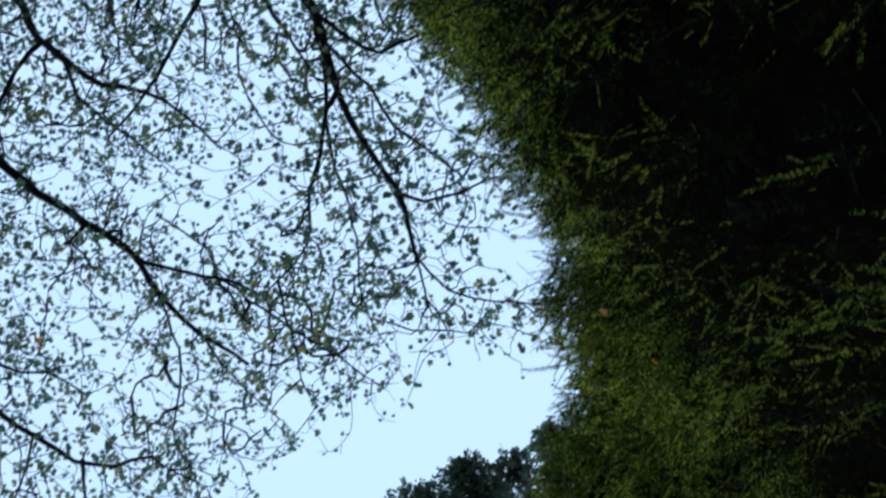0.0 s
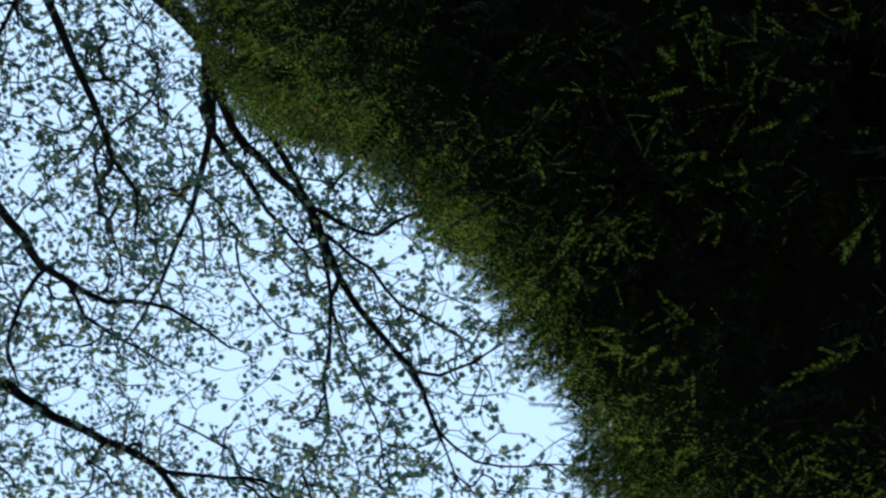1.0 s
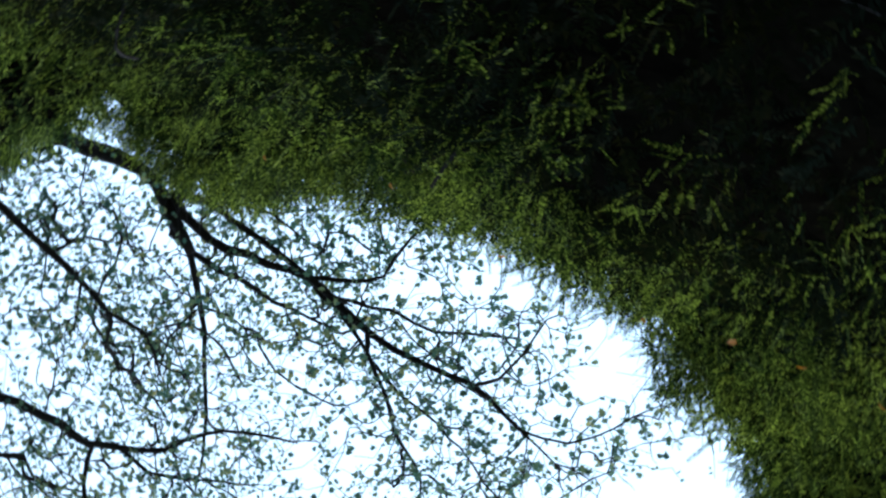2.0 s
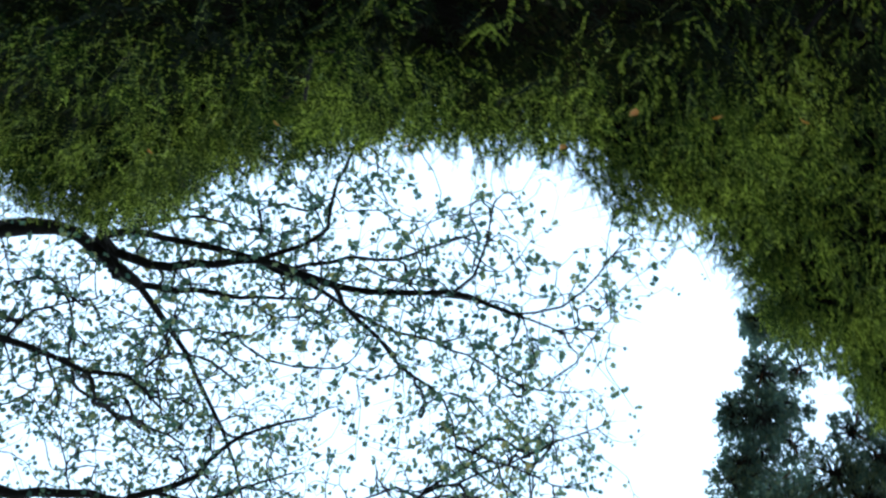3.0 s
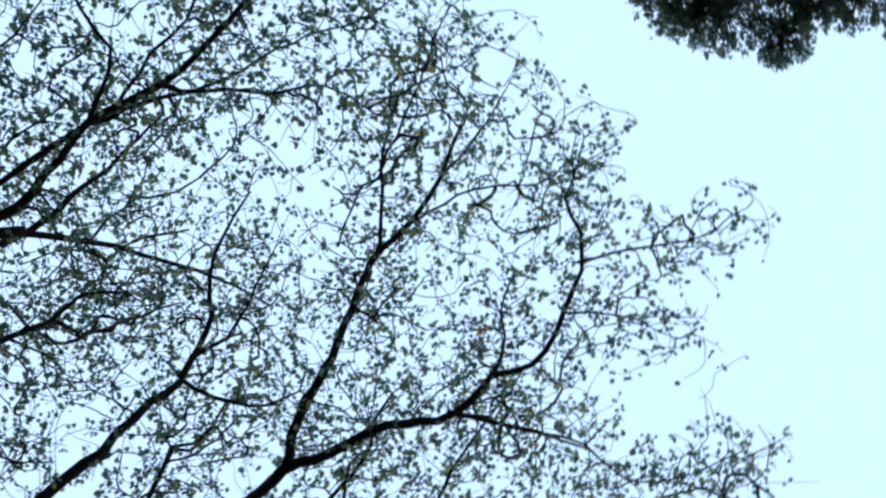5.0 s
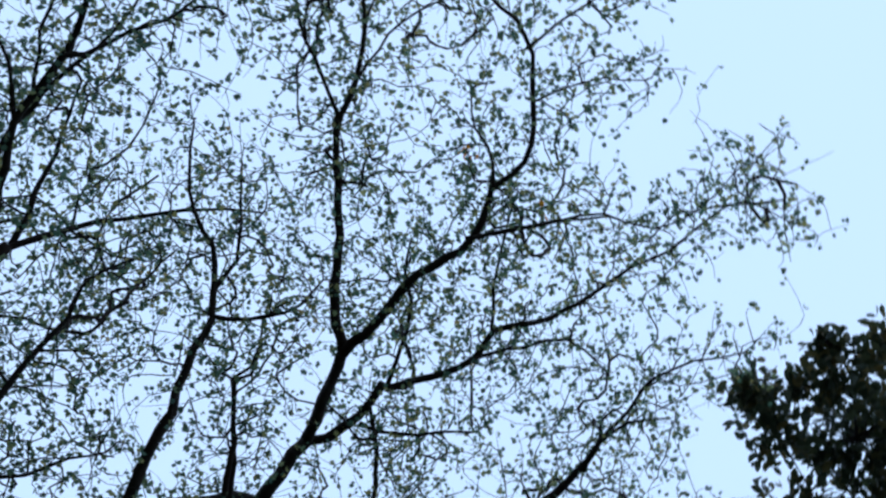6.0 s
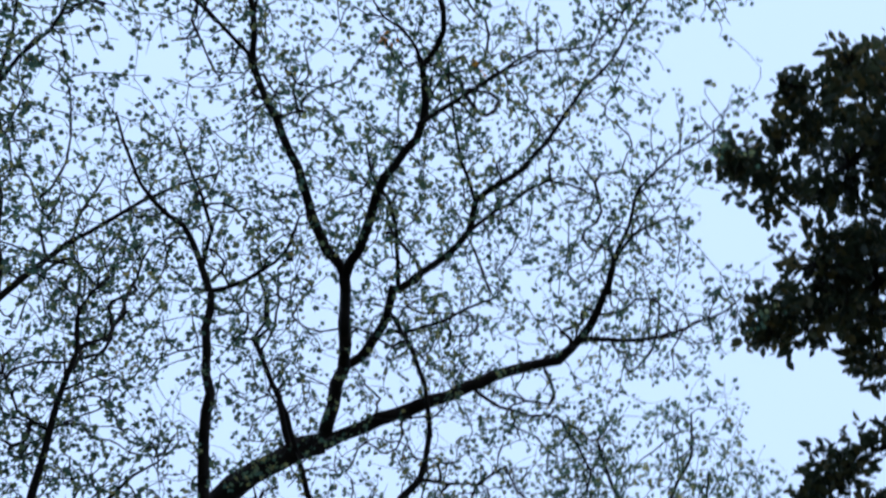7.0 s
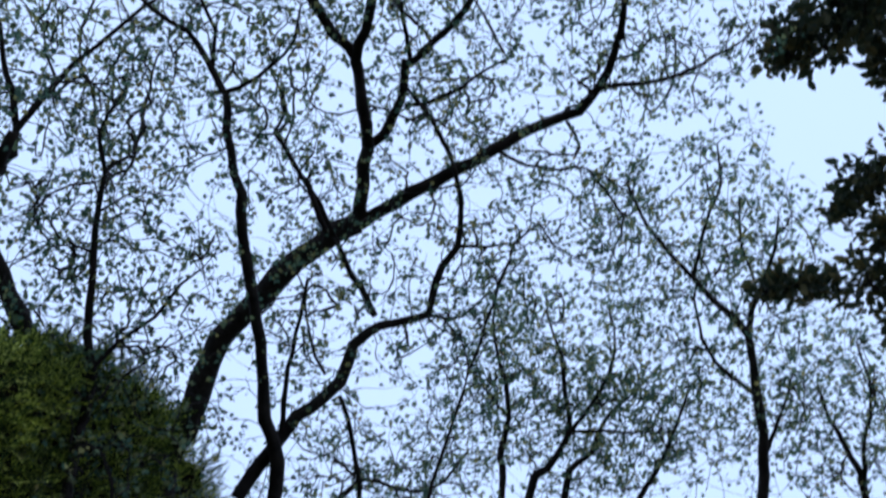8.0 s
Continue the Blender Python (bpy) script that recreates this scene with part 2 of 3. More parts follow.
    for (p0, line), k in zip(chains, load):
        r0 = 0.0019 * k ** 0.45 + 0.0005
        full = np.vstack([p0, line])
        r = np.linspace(r0, max(0.0013, r0 * 0.6), len(full))
        tube(np.column_stack([full - base, r]), 4, v, f)
        count = rng.poisson(leaves * (0.7 if k > 4 else 1.0))
        for _ in range((count + 1) // 2):
            s = 0.25 + 0.75 * rng.random() ** (0.6 if k < 4 else 0.9)
            j = min(int(s * (len(full) - 1)), len(full) - 2)
            q = full[j] + (full[j + 1] - full[j]) * rng.random()
            d = unit(full[j + 1] - full[j]) * 0.5 + rng.normal(0, 0.6, 3) * [1, 1, 0.6] + [0, 0, -0.25]
            stalk = q + unit(d) * rng.uniform(0.01, 0.04)
            for _ in range(rng.integers(1, 4)):
                e = unit(d) + rng.normal(0, 0.75, 3) * [1, 1, 0.6]
                place.append(stalk + unit(e) * rng.uniform(0.003, 0.016))
                along.append(e)
    tagged(link_mesh("twig_growth", v, f, M_TWIG, tree, "fine dark twigs"), kind="stuff")
    place, along = np.array(place), np.array(along)
    nrm = unit(rng.normal(0, 0.55, (len(place), 3)) + [0, 0, 1])
    size = leaf * rng.uniform(0.7, 1.4, len(place))
    ob = scatter_mesh("crown", LOBED, LOBED_TRIS, place - base, leaf_frames(along, nrm, size), M_LEAF, tree,
                      "thin crown of small green and yellowing leaves")
    tagged(ob, kind="stuff")
    return tree


def withered_leaves(tree, centre, count, seed):
    """A knot of dead brown leaves that hang in a crown."""
    rng = np.random.default_rng(seed)
    place = np.array(centre) - np.array(tree.location) + rng.normal(0, 0.045, (count, 3))
    along = rng.normal(0, 0.6, (count, 3)) + [0, 0, -0.6]
    ob = scatter_mesh("withered_leaves", OVATE, OVATE_TRIS, place, leaf_frames(along, unit(rng.normal(size=(count, 3))), rng.uniform(0.04, 0.065, count)),
                      M_YELLOW, tree, "knot of withered orange-brown leaves")
    tagged(ob, kind="stuff")


def clump_tree(name, foot, top, clumps, density, leaf, template, tris, mat, bark, label, seed, trunk_r, flat=0.75, outward=0.7):
    """A dense-crowned tree: a trunk, a limb to each clump of the crown, and leaves in ragged tufts round each clump."""
    rng = np.random.default_rng(seed)
    tree = tagged(new(name), label, "tree")
    tree.location = foot
    base = np.array(foot, float)
    trunk = smooth_path([(*base, trunk_r * 1.4), (*(base + (np.array(top) - base) * [0.1, 0.1, 0.25]), trunk_r),
                         (*(base + (np.array(top) - base) * [0.45, 0.45, 0.65]), trunk_r * 0.7), (*top, trunk_r * 0.25)], 0.25, 0.015, rng)
    v, f = [], []
    t = trunk.copy()
    t[:, :3] -= base
    tube(t, 12, v, f)
    link_mesh("trunk", v, f, bark, tree, smooth=True)
    place, along, size, norm = [], [], [], []
    tw_v, tw_f = [], []
    wood = trunk[len(trunk) // 2:].copy()
    clumps = sorted(clumps, key=lambda k: float(np.min(np.linalg.norm(wood[:, :3] - np.array(k[:3]), axis=1))))
    for cx, cy, cz, r in clumps:
        c = np.array((cx, cy, cz))
        cost = np.linalg.norm(wood[:, :3] - c, axis=1) * np.where(wood[:, 2] > cz + 0.1, 1.6, 1.0)
        a = wood[int(np.argmin(cost))]
        gap = np.linalg.norm(c - a[:3])
        r0 = min(a[3] * 0.7, 0.014 + 0.012 * gap)
        mid = a[:3] * 0.5 + c * 0.5 + np.array([0, 0, -0.1 * gap]) + rng.normal(0, 0.08 * gap, 3)
        line = smooth_path([(*a[:3], r0), (*mid, r0 * 0.75), (*c, 0.010)], 0.15, 0.02, rng)
        wood = np.vstack([wood, line])
        v, f = [], []
        line[:, :3] -= base
        tube(line, 6, v, f)
        link_mesh("limb", v, f, bark, tree, smooth=True)
        # tufts: small knots of leaves on twigs that reach the clump's edge
        tufts = max(9, int(density * r * r))
        d = unit(rng.normal(size=(tufts, 3)))
        d[:, 2] = np.abs(d[:, 2]) * np.where(rng.random(tufts) < 0.7, 1, -0.5)
        reach = r * rng.uniform(0.35, 1.05, (tufts, 1)) ** 0.6
        ends = c + d * reach * [1, 1, flat]
        for e, dd in zip(ends, d):
            if rng.random() < 0.6:
                tube(np.array([(*(c - base), 0.008), (*((c * 0.5 + e * 0.5) - base + rng.normal(0, 0.03, 3)), 0.006), (*(e - base), 0.003)]), 3, tw_v, tw_f)
            k = rng.integers(9, 16)
            q = e + rng.normal(0, leaf * 0.55, (k, 3))
            place.append(q)
            along.append(dd * outward + rng.normal(0, 0.6, (k, 3)))
            size.append(leaf * rng.uniform(0.6, 1.25, k))
            norm.append(unit(rng.normal(0, 0.6, (k, 3)) + [0, 0, 1]))
    tagged(link_mesh("twig_growth", tw_v, tw_f, M_TWIG, tree), kind="stuff")
    ob = scatter_mesh("crown", template, tris, np.vstack(place) - base,
                      leaf_frames(np.vstack(along), np.vstack(norm), np.concatenate(size)), mat, tree)
    tagged(ob, kind="stuff")
    return tree


# ---- ground ----
def build_ground():
    n, half = 60, 1500.0
    u = np.linspace(-1, 1, n)
    c = np.sign(u) * np.abs(u) ** 4 * half
    verts = []
    for yy in c:
        for xx in c:
            z = 0.05 * noise.noise((xx * 0.5, yy * 0.5, 0)) if abs(xx) + abs(yy) < 60 else 0.0
            verts.append((xx, yy, z - 0.03))
    faces = [(j * n + i, j * n + i + 1, (j + 1) * n + i + 1, (j + 1) * n + i) for j in range(n - 1) for i in range(n - 1)]
    tagged(link_mesh("ground", verts, faces, M_SOIL, smooth=True), "dark soil strewn with leaf litter and moss", "ground", kind="structure")


build_ground()


# ---- the clipped hedge that overhangs the path ----
HEDGE_Y = [-7.0, -1.6, -0.8, -0.5, -0.35, -0.2, -0.1, 0, 0.1, 0.2, 0.3, 0.4, 0.5, 0.6, 0.7, 0.8, 0.9, 1, 1.1, 1.2, 1.3, 1.5, 1.7, 1.9, 2.2, 2.6, 3, 3.5, 4, 4.5, 5, 5.5, 6, 6.6, 9.0]
HEDGE_Z = [7.65, 7.65, 7.55, 7.43, 7.17, 6.74, 6.48, 6.3, 6.06, 5.59, 5.26, 5.22, 5.13, 4.96, 4.88, 4.8, 4.71, 4.62, 4.6, 4.69, 4.76, 4.83, 4.86, 4.94, 5.22, 5.27, 5.19, 5.55, 6.05, 6.42, 6.7, 6.94, 7.18, 7.25, 7.4]


def hedge_top(y):
    return np.interp(y, HEDGE_Y, HEDGE_Z)


def hedge_front(y, z):
    """The face leans back towards its top, bulges, and rounds off at the top."""
    x = -0.40 - 0.34 * (np.minimum(z, 3.5) - 1.5) - 0.55 * np.clip(z - 3.5, 0, 1.1)
    x = x + 0.045 * np.sin(3.1 * y + 1.7 * z) + 0.04 * np.sin(6.3 * y - 4.1 * z + 1.0) + 0.02 * np.sin(13 * y + 9 * z)
    over = np.clip((z - (hedge_top(y) - 0.25)) / 0.25, 0, 1.4)
    return x - 0.06 * over ** 2


def sprig_template(rng, length, pairs, leaf):
    """A flat spray: a thin stem with two rows of small leaves."""
    v, t = [], []
    w = 0.0006
    v += [(-w, 0, 0), (w, 0, 0), (0, length, 0)]
    t.append((0, 1, 2))
    for i in range(pairs):
        s = length * (0.12 + 0.88 * i / (pairs - 1))
        for side in (-1, 1):
            l = leaf * rng.uniform(0.75, 1.15) * (1.0 - 0.35 * i / pairs)
            a = math.radians(rng.uniform(42, 68))
            dx, dy = side * math.sin(a), math.cos(a)
            px, py = -dy, dx
            b = len(v)
            dz = rng.uniform(-0.3, 0.3)
            v += [(px * l * 0.24, s + py * l * 0.24, 0.08 * l), (dx * l, s + dy * l, dz * l), (-px * l * 0.24 + dx * l * 0.35, s - py * l * 0.24 + dy * l * 0.35, -0.08 * l)]
            t.append((b, b + 1, b + 2))
    return v, t


def build_hedge():
    rng = np.random.default_rng(11)
    hedge = tagged(new("hedge"), "tall overgrown evergreen hedge with feathery sprays, leaning over the path", "hedge")
    # the body: a near-black sheet that paints the shade behind the sprays
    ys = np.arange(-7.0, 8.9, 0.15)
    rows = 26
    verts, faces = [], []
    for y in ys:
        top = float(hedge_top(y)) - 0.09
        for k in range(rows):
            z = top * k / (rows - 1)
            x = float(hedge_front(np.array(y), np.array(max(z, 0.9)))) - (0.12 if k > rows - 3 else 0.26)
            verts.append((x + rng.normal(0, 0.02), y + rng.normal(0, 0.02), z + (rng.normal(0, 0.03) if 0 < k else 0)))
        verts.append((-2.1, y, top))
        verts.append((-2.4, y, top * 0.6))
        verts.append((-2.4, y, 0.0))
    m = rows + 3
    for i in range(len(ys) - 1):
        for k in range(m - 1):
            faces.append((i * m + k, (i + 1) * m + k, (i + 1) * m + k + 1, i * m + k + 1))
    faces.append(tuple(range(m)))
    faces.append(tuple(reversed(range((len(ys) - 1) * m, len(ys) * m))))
    link_mesh("body", verts, faces, M_GAP_SHADE, hedge, "near-black inner body that stands for the shade inside the hedge")
    # sprays, thickest where the path passes, in tufts with dark gaps between them
    waves = [(rng.normal(size=2), rng.uniform(0, 6.3)) for _ in range(14)]
    for k in range(8):
        length = rng.uniform(0.045, 0.08)
        tv, tt = sprig_template(rng, length, int(length / 0.0040), 0.0092)
        n = 8800
        u = rng.random(n)
        y = np.where(u < 0.5, rng.uniform(-0.6, 2.8, n), np.where(u < 0.68, rng.uniform(-1.4, 0.1, n), np.where(u < 0.87, rng.uniform(2.8, 8.8, n), rng.uniform(-7, -1.2, n))))
        top = hedge_top(y)
        low = np.where(y > 2.8, top - 2.2, 1.7)
        z = low + (top + 0.03 - low) * rng.random(n) ** 0.75
        clump = np.zeros(n)
        for i, (w, ph) in enumerate(waves):
            w = w / np.linalg.norm(w) * (10 + 3.4 * i)
            clump += np.sin(w[0] * y + w[1] * z + ph)
        clump /= 2.6
        edge = np.clip((z - top + 0.32) / 0.32, 0, 1)
        # sparser low down, so the near-black body shows there as shade
        deep = np.clip((np.minimum(top, 4.9) - z - 0.4) / np.interp(y, [-0.5, 0.1, 0.5, 1.0, 1.6], [0.8, 0.95, 1.9, 1.6, 0.6]), 0, 1)
        keep = (clump > 0.16 - 1.6 * edge + 0.7 * deep) | (rng.random(n) < 0.12 - 0.11 * deep)
        y, z, top, clump, edge, deep = y[keep], z[keep], top[keep], clump[keep], edge[keep, None], deep[keep]
        n = len(y)
        x = hedge_front(y, z) - 0.07 + 0.05 * np.clip(clump, -1, 2) + rng.uniform(-0.12, 0.06, n) - rng.uniform(0, 0.2, n) * edge[:, 0] - 0.13 * deep
        d = np.array([0.7, 0, -0.05]) + rng.normal(0, 0.5, (n, 3)) + edge * np.array([-0.2, 0, 0.6])
        nrm = unit(rng.normal(0, 0.45, (n, 3)) + [0.35, 0, 0.85])
        s = rng.uniform(0.8, 1.5, n) * np.where((y > 2.8) | (y < -1.2), 1.7, 1.0 - 0.4 * deep)
        ob = scatter_mesh("foliage", tv, tt, np.column_stack([x, y, z]), leaf_frames(d, nrm, s), M_YEW, hedge)
        tagged(ob, kind="stuff")
    # growth further in, its shade painted darker, which fills the gaps between the sprays
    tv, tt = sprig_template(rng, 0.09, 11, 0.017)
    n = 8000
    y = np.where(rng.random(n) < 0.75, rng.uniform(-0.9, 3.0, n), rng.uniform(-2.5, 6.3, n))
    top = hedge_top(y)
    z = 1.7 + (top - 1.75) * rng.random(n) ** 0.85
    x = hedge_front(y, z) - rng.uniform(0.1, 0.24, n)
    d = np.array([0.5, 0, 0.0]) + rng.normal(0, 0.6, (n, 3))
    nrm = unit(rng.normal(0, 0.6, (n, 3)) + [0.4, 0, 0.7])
    ob = scatter_mesh("inner_foliage", tv, tt, np.column_stack([x, y, z]), leaf_frames(d, nrm, rng.uniform(0.8, 1.5, n)), M_SHADED_YEW, hedge,
                      "foliage deep in the hedge, coloured dark for the shade there")
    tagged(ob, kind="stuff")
    # a deep, fine fringe along the top
    for k in range(3):
        length = rng.uniform(0.045, 0.075)
        tv, tt = sprig_template(rng, length, int(length / 0.0042), 0.0092)
        n = 4200
        y = np.where(rng.random(n) < 0.85, rng.uniform(-0.9, 2.9, n), rng.uniform(-4, 8.8, n))
        top = hedge_top(y)
        z = top + 0.02 - 0.36 * rng.random(n) ** 1.3
        x = hedge_front(y, z) + rng.uniform(-0.24, 0.02, n)
        d = np.array([0.35, 0, 0.5]) + rng.normal(0, 0.5, (n, 3))
        nrm = unit(rng.normal(0, 0.5, (n, 3)) + [0.35, 0, 0.85])
        ob = scatter_mesh("foliage", tv, tt, np.column_stack([x, y, z]), leaf_frames(d, nrm, rng.uniform(0.8, 1.4, n)), M_YEW, hedge)
        tagged(ob, kind="stuff")
    # coarse growth on the sides that face away, the flanks below and the ridge
    tv, tt = sprig_template(rng, 0.1, 10, 0.03)
    n = 9000
    y = rng.uniform(-7, 8.85, n)
    top = hedge_top(y)
    u = rng.random(n)
    z = np.where(u < 0.45, rng.uniform(0.05, 1.0, n) * top, np.where(u < 0.7, top - 0.1, rng.uniform(0.05, 1.7, n)))
    x = np.where(u < 0.45, -2.42, np.where(u < 0.7, rng.uniform(-2.4, -1.95, n), hedge_front(y, np.maximum(z, 0.9)) - 0.1))
    side = np.where(u < 0.45, -1.0, np.where(u < 0.7, -0.2, 1.0))
    d = np.column_stack([side * 0.8, np.zeros(n), 0.4 * np.ones(n)]) + rng.normal(0, 0.45, (n, 3))
    nrm = unit(rng.normal(0, 0.5, (n, 3)) + np.column_stack([side * 0.5, np.zeros(n), np.ones(n)]))
    ob = scatter_mesh("foliage", tv, tt, np.column_stack([x, y, z]), leaf_frames(d, nrm, rng.uniform(1.2, 2.2, n)), M_YEW, hedge)
    tagged(ob, kind="stuff")
    # bare branches that cross the dark gaps
    for _ in range(16):
        y, z = rng.uniform(-0.9, 2.4), rng.uniform(2.3, 3.6)
        p = np.array([float(hedge_front(np.array(y), np.array(z))) - 0.12, y, z])
        q = p + np.array([rng.uniform(0.0, 0.14), rng.normal(0, 0.16), rng.uniform(-0.05, 0.22)])
        v, f = [], []
        tube(smooth_path([(*p, 0.0016), (*((p + q) / 2 + rng.normal(0, 0.03, 3)), 0.0013), (*q, 0.0008)], 0.04, 0.004, rng), 5, v, f)
        link_mesh("branch", v, f, M_TWIG, hedge)
    # bare whips that stick out above the top
    v, f = [], []
    for _ in range(260):
        y = rng.uniform(-0.8, 3.0)
        z = float(hedge_top(y)) - 0.1
        x = float(hedge_front(np.array(y), np.array(z)))
        p = np.array([x, y, z])
        q = p + np.array([rng.normal(0.0, 0.05), rng.normal(0, 0.06), rng.uniform(0.08, 0.2)])
        tube(np.array([(*p, 0.0015), (*((p + q) / 2 + rng.normal(0, 0.01, 3)), 0.0012), (*q, 0.0008)]), 3, v, f)
    tagged(link_mesh("top_growth", v, f, M_TWIG, hedge, "thin bare shoots along the top"), kind="stuff")
    return hedge


build_hedge()


# tallest at low y, where it keeps sun and sky off the main hedge
def shading_top(y):
    return np.interp(y, [-7, -1.4, -0.45, -0.1, 0.3, 0.7, 1.0, 1.5, 2.0, 3.0, 6.5], [8.0, 7.9, 7.4, 3.9, 3.0, 2.85, 2.9, 3.2, 3.5, 4.2, 4.6])


def build_shading_hedge():
    """A plain unseen hedge, added behind the camera to block light and close the place."""
    rng = np.random.default_rng(5)
    hedge = tagged(new("hedge"), "unseen evergreen hedge added along the other side of the path to block light", "hedge")
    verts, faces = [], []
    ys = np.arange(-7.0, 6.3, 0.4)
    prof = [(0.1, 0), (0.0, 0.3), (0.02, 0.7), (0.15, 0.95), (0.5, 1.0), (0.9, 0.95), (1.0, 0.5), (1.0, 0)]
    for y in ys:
        high = float(shading_top(y))
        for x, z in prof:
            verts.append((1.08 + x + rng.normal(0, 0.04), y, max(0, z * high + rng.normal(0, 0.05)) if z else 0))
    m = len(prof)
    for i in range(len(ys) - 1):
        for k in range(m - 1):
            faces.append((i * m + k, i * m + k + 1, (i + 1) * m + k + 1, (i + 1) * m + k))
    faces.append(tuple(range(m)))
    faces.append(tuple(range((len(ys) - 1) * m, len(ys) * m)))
    link_mesh("body", verts, faces, M_GAP_SHADE, hedge)
    n = 7000
    y = rng.uniform(-7, 6.2, n)
    z = rng.uniform(0.03, 1.0, n)
    x = 1.08 + np.interp(z, [0, 0.3, 0.7, 0.95, 1.0], [0.1, 0.0, 0.02, 0.15, 0.5]) - rng.uniform(-0.05, 0.06, n)
    z = z * shading_top(y)
    d = np.array([-0.8, 0, 0.2]) + rng.normal(0, 0.5, (n, 3))
    tv, tt = sprig_template(rng, 0.1, 9, 0.022)
    ob = scatter_mesh("foliage", tv, tt, np.column_stack([x, y, z]), leaf_frames(d, unit(rng.normal(0, 0.5, (n, 3)) + [-0.4, 0, 0.8]), rng.uniform(1.0, 1.8, n)), M_YEW, hedge)
    tagged(ob, kind="stuff")


build_shading_hedge()


def hedge_leaf(y, z, turn):
    ob = scatter_mesh("fallen_leaf", OVATE, OVATE_TRIS, np.zeros((1, 3)),
                      leaf_frames(np.array([[0.3, math.cos(turn), math.sin(turn)]]), np.array([[0.8, 0.1, 0.5]]), np.array([0.022])), M_YELLOW)
    ob.location = (float(hedge_front(np.array(y), np.array(z))) + 0.05, y, z)
    tagged(ob, "small orange-yellow fallen leaf caught in the hedge", "leaf", "leaves caught in the hedge")


for place, turn in [((0.86, 4.19), 0.4), ((1.16, 4.02), 2.0), ((0.48, 4.23), 1.1), ((-0.09, 3.76), 2.6),
                    ((0.14, 3.33), 0.9), ((1.62, 4.2), 1.8), ((0.05, 3.74), 0.2)]:
    hedge_leaf(*place, turn)

# ---- the thin-crowned trees: each limb as bends in space and its thickness there ----
limbs = []
limbs.append([(-2.29, 5.15, 6.61, 0.072), (-2.43, 4.79, 6.80, 0.063), (-2.53, 4.44, 6.95, 0.055), (-2.62, 4.13, 7.06, 0.046), (-2.52, 3.91, 7.16, 0.038), (-2.37, 3.66, 7.32, 0.029)])
limbs.append([(-2.58, 3.88, 7.14, 0.033), (-2.49, 3.76, 7.16, 0.030), (-2.46, 3.57, 7.21, 0.028), (-2.48, 3.30, 7.26, 0.026), (-2.54, 2.94, 7.33, 0.024), (-2.47, 2.53, 7.50, 0.022), (-2.45, 2.33, 7.52, 0.020), (-2.45, 2.11, 7.51, 0.018), (-2.45, 1.86, 7.52, 0.016), (-2.40, 1.64, 7.52, 0.014), (-2.34, 1.48, 7.51, 0.012)])
limbs.append([(-2.62, 3.94, 7.21, 0.026), (-2.66, 3.78, 7.20, 0.024), (-2.65, 3.55, 7.27, 0.021), (-2.63, 3.28, 7.35, 0.019), (-2.59, 3.00, 7.44, 0.017), (-2.51, 2.71, 7.56, 0.014), (-2.39, 2.48, 7.65, 0.012), (-2.32, 2.30, 7.69, 0.010)])
limbs.append([(-2.62, 3.94, 7.21, 0.033), (-2.52, 3.96, 7.33, 0.030), (-2.49, 3.93, 7.44, 0.027), (-2.49, 3.85, 7.58, 0.024), (-2.41, 3.78, 7.74, 0.022), (-2.31, 3.74, 7.90, 0.019), (-2.22, 3.68, 8.04, 0.016), (-1.96, 3.56, 8.26, 0.013), (-1.75, 3.46, 8.44, 0.011), (-1.45, 3.37, 8.61, 0.008)])
limbs.append([(-2.50, 3.87, 7.60, 0.023), (-2.53, 3.69, 7.74, 0.020), (-2.57, 3.51, 7.86, 0.017), (-2.58, 3.37, 7.95, 0.014), (-2.63, 3.15, 8.06, 0.011), (-2.67, 2.96, 8.16, 0.008)])
limbs.append([(-2.35, 3.80, 7.99, 0.012), (-2.40, 3.64, 8.07, 0.008), (-2.42, 3.41, 8.18, 0.005)])
limbs.append([(-2.55, 2.95, 7.34, 0.016), (-2.63, 2.76, 7.35, 0.014), (-2.75, 2.57, 7.32, 0.011), (-2.96, 2.48, 7.18, 0.009), (-3.12, 2.38, 7.07, 0.007)])
limbs.append([(-2.53, 2.82, 7.42, 0.013), (-2.69, 2.51, 7.58, 0.011), (-2.75, 2.27, 7.72, 0.010), (-2.91, 2.02, 7.80, 0.008), (-2.99, 1.89, 7.86, 0.007)])
limbs.append([(-2.43, 2.49, 7.42, 0.016), (-2.36, 2.45, 7.52, 0.014), (-2.26, 2.31, 7.70, 0.012), (-2.13, 2.19, 7.85, 0.010), (-2.02, 1.97, 8.03, 0.007), (-1.79, 1.90, 8.17, 0.005)])
limbs.append([(-2.58, 3.88, 7.14, 0.026), (-2.64, 3.76, 7.00, 0.022), (-2.76, 3.60, 6.86, 0.017), (-2.93, 3.36, 6.74, 0.013)])
limbs.append([(-2.69, 3.82, 7.26, 0.012), (-2.80, 3.52, 7.30, 0.010), (-2.81, 3.29, 7.35, 0.007), (-2.78, 2.98, 7.45, 0.005)])
limbs.append([(-2.42, 1.84, 7.47, 0.010), (-2.52, 1.70, 7.42, 0.009), (-2.67, 1.63, 7.33, 0.007), (-2.85, 1.58, 7.20, 0.005)])
limbs.append([(-2.35, 3.86, 8.08, 0.010), (-2.15, 3.97, 8.22, 0.008), (-1.95, 3.98, 8.40, 0.005)])
limbs.append([(-2.34, 1.48, 7.51, 0.008), (-2.41, 1.22, 7.54, 0.007), (-2.66, 0.98, 7.48, 0.005), (-2.78, 0.88, 7.44, 0.004)])
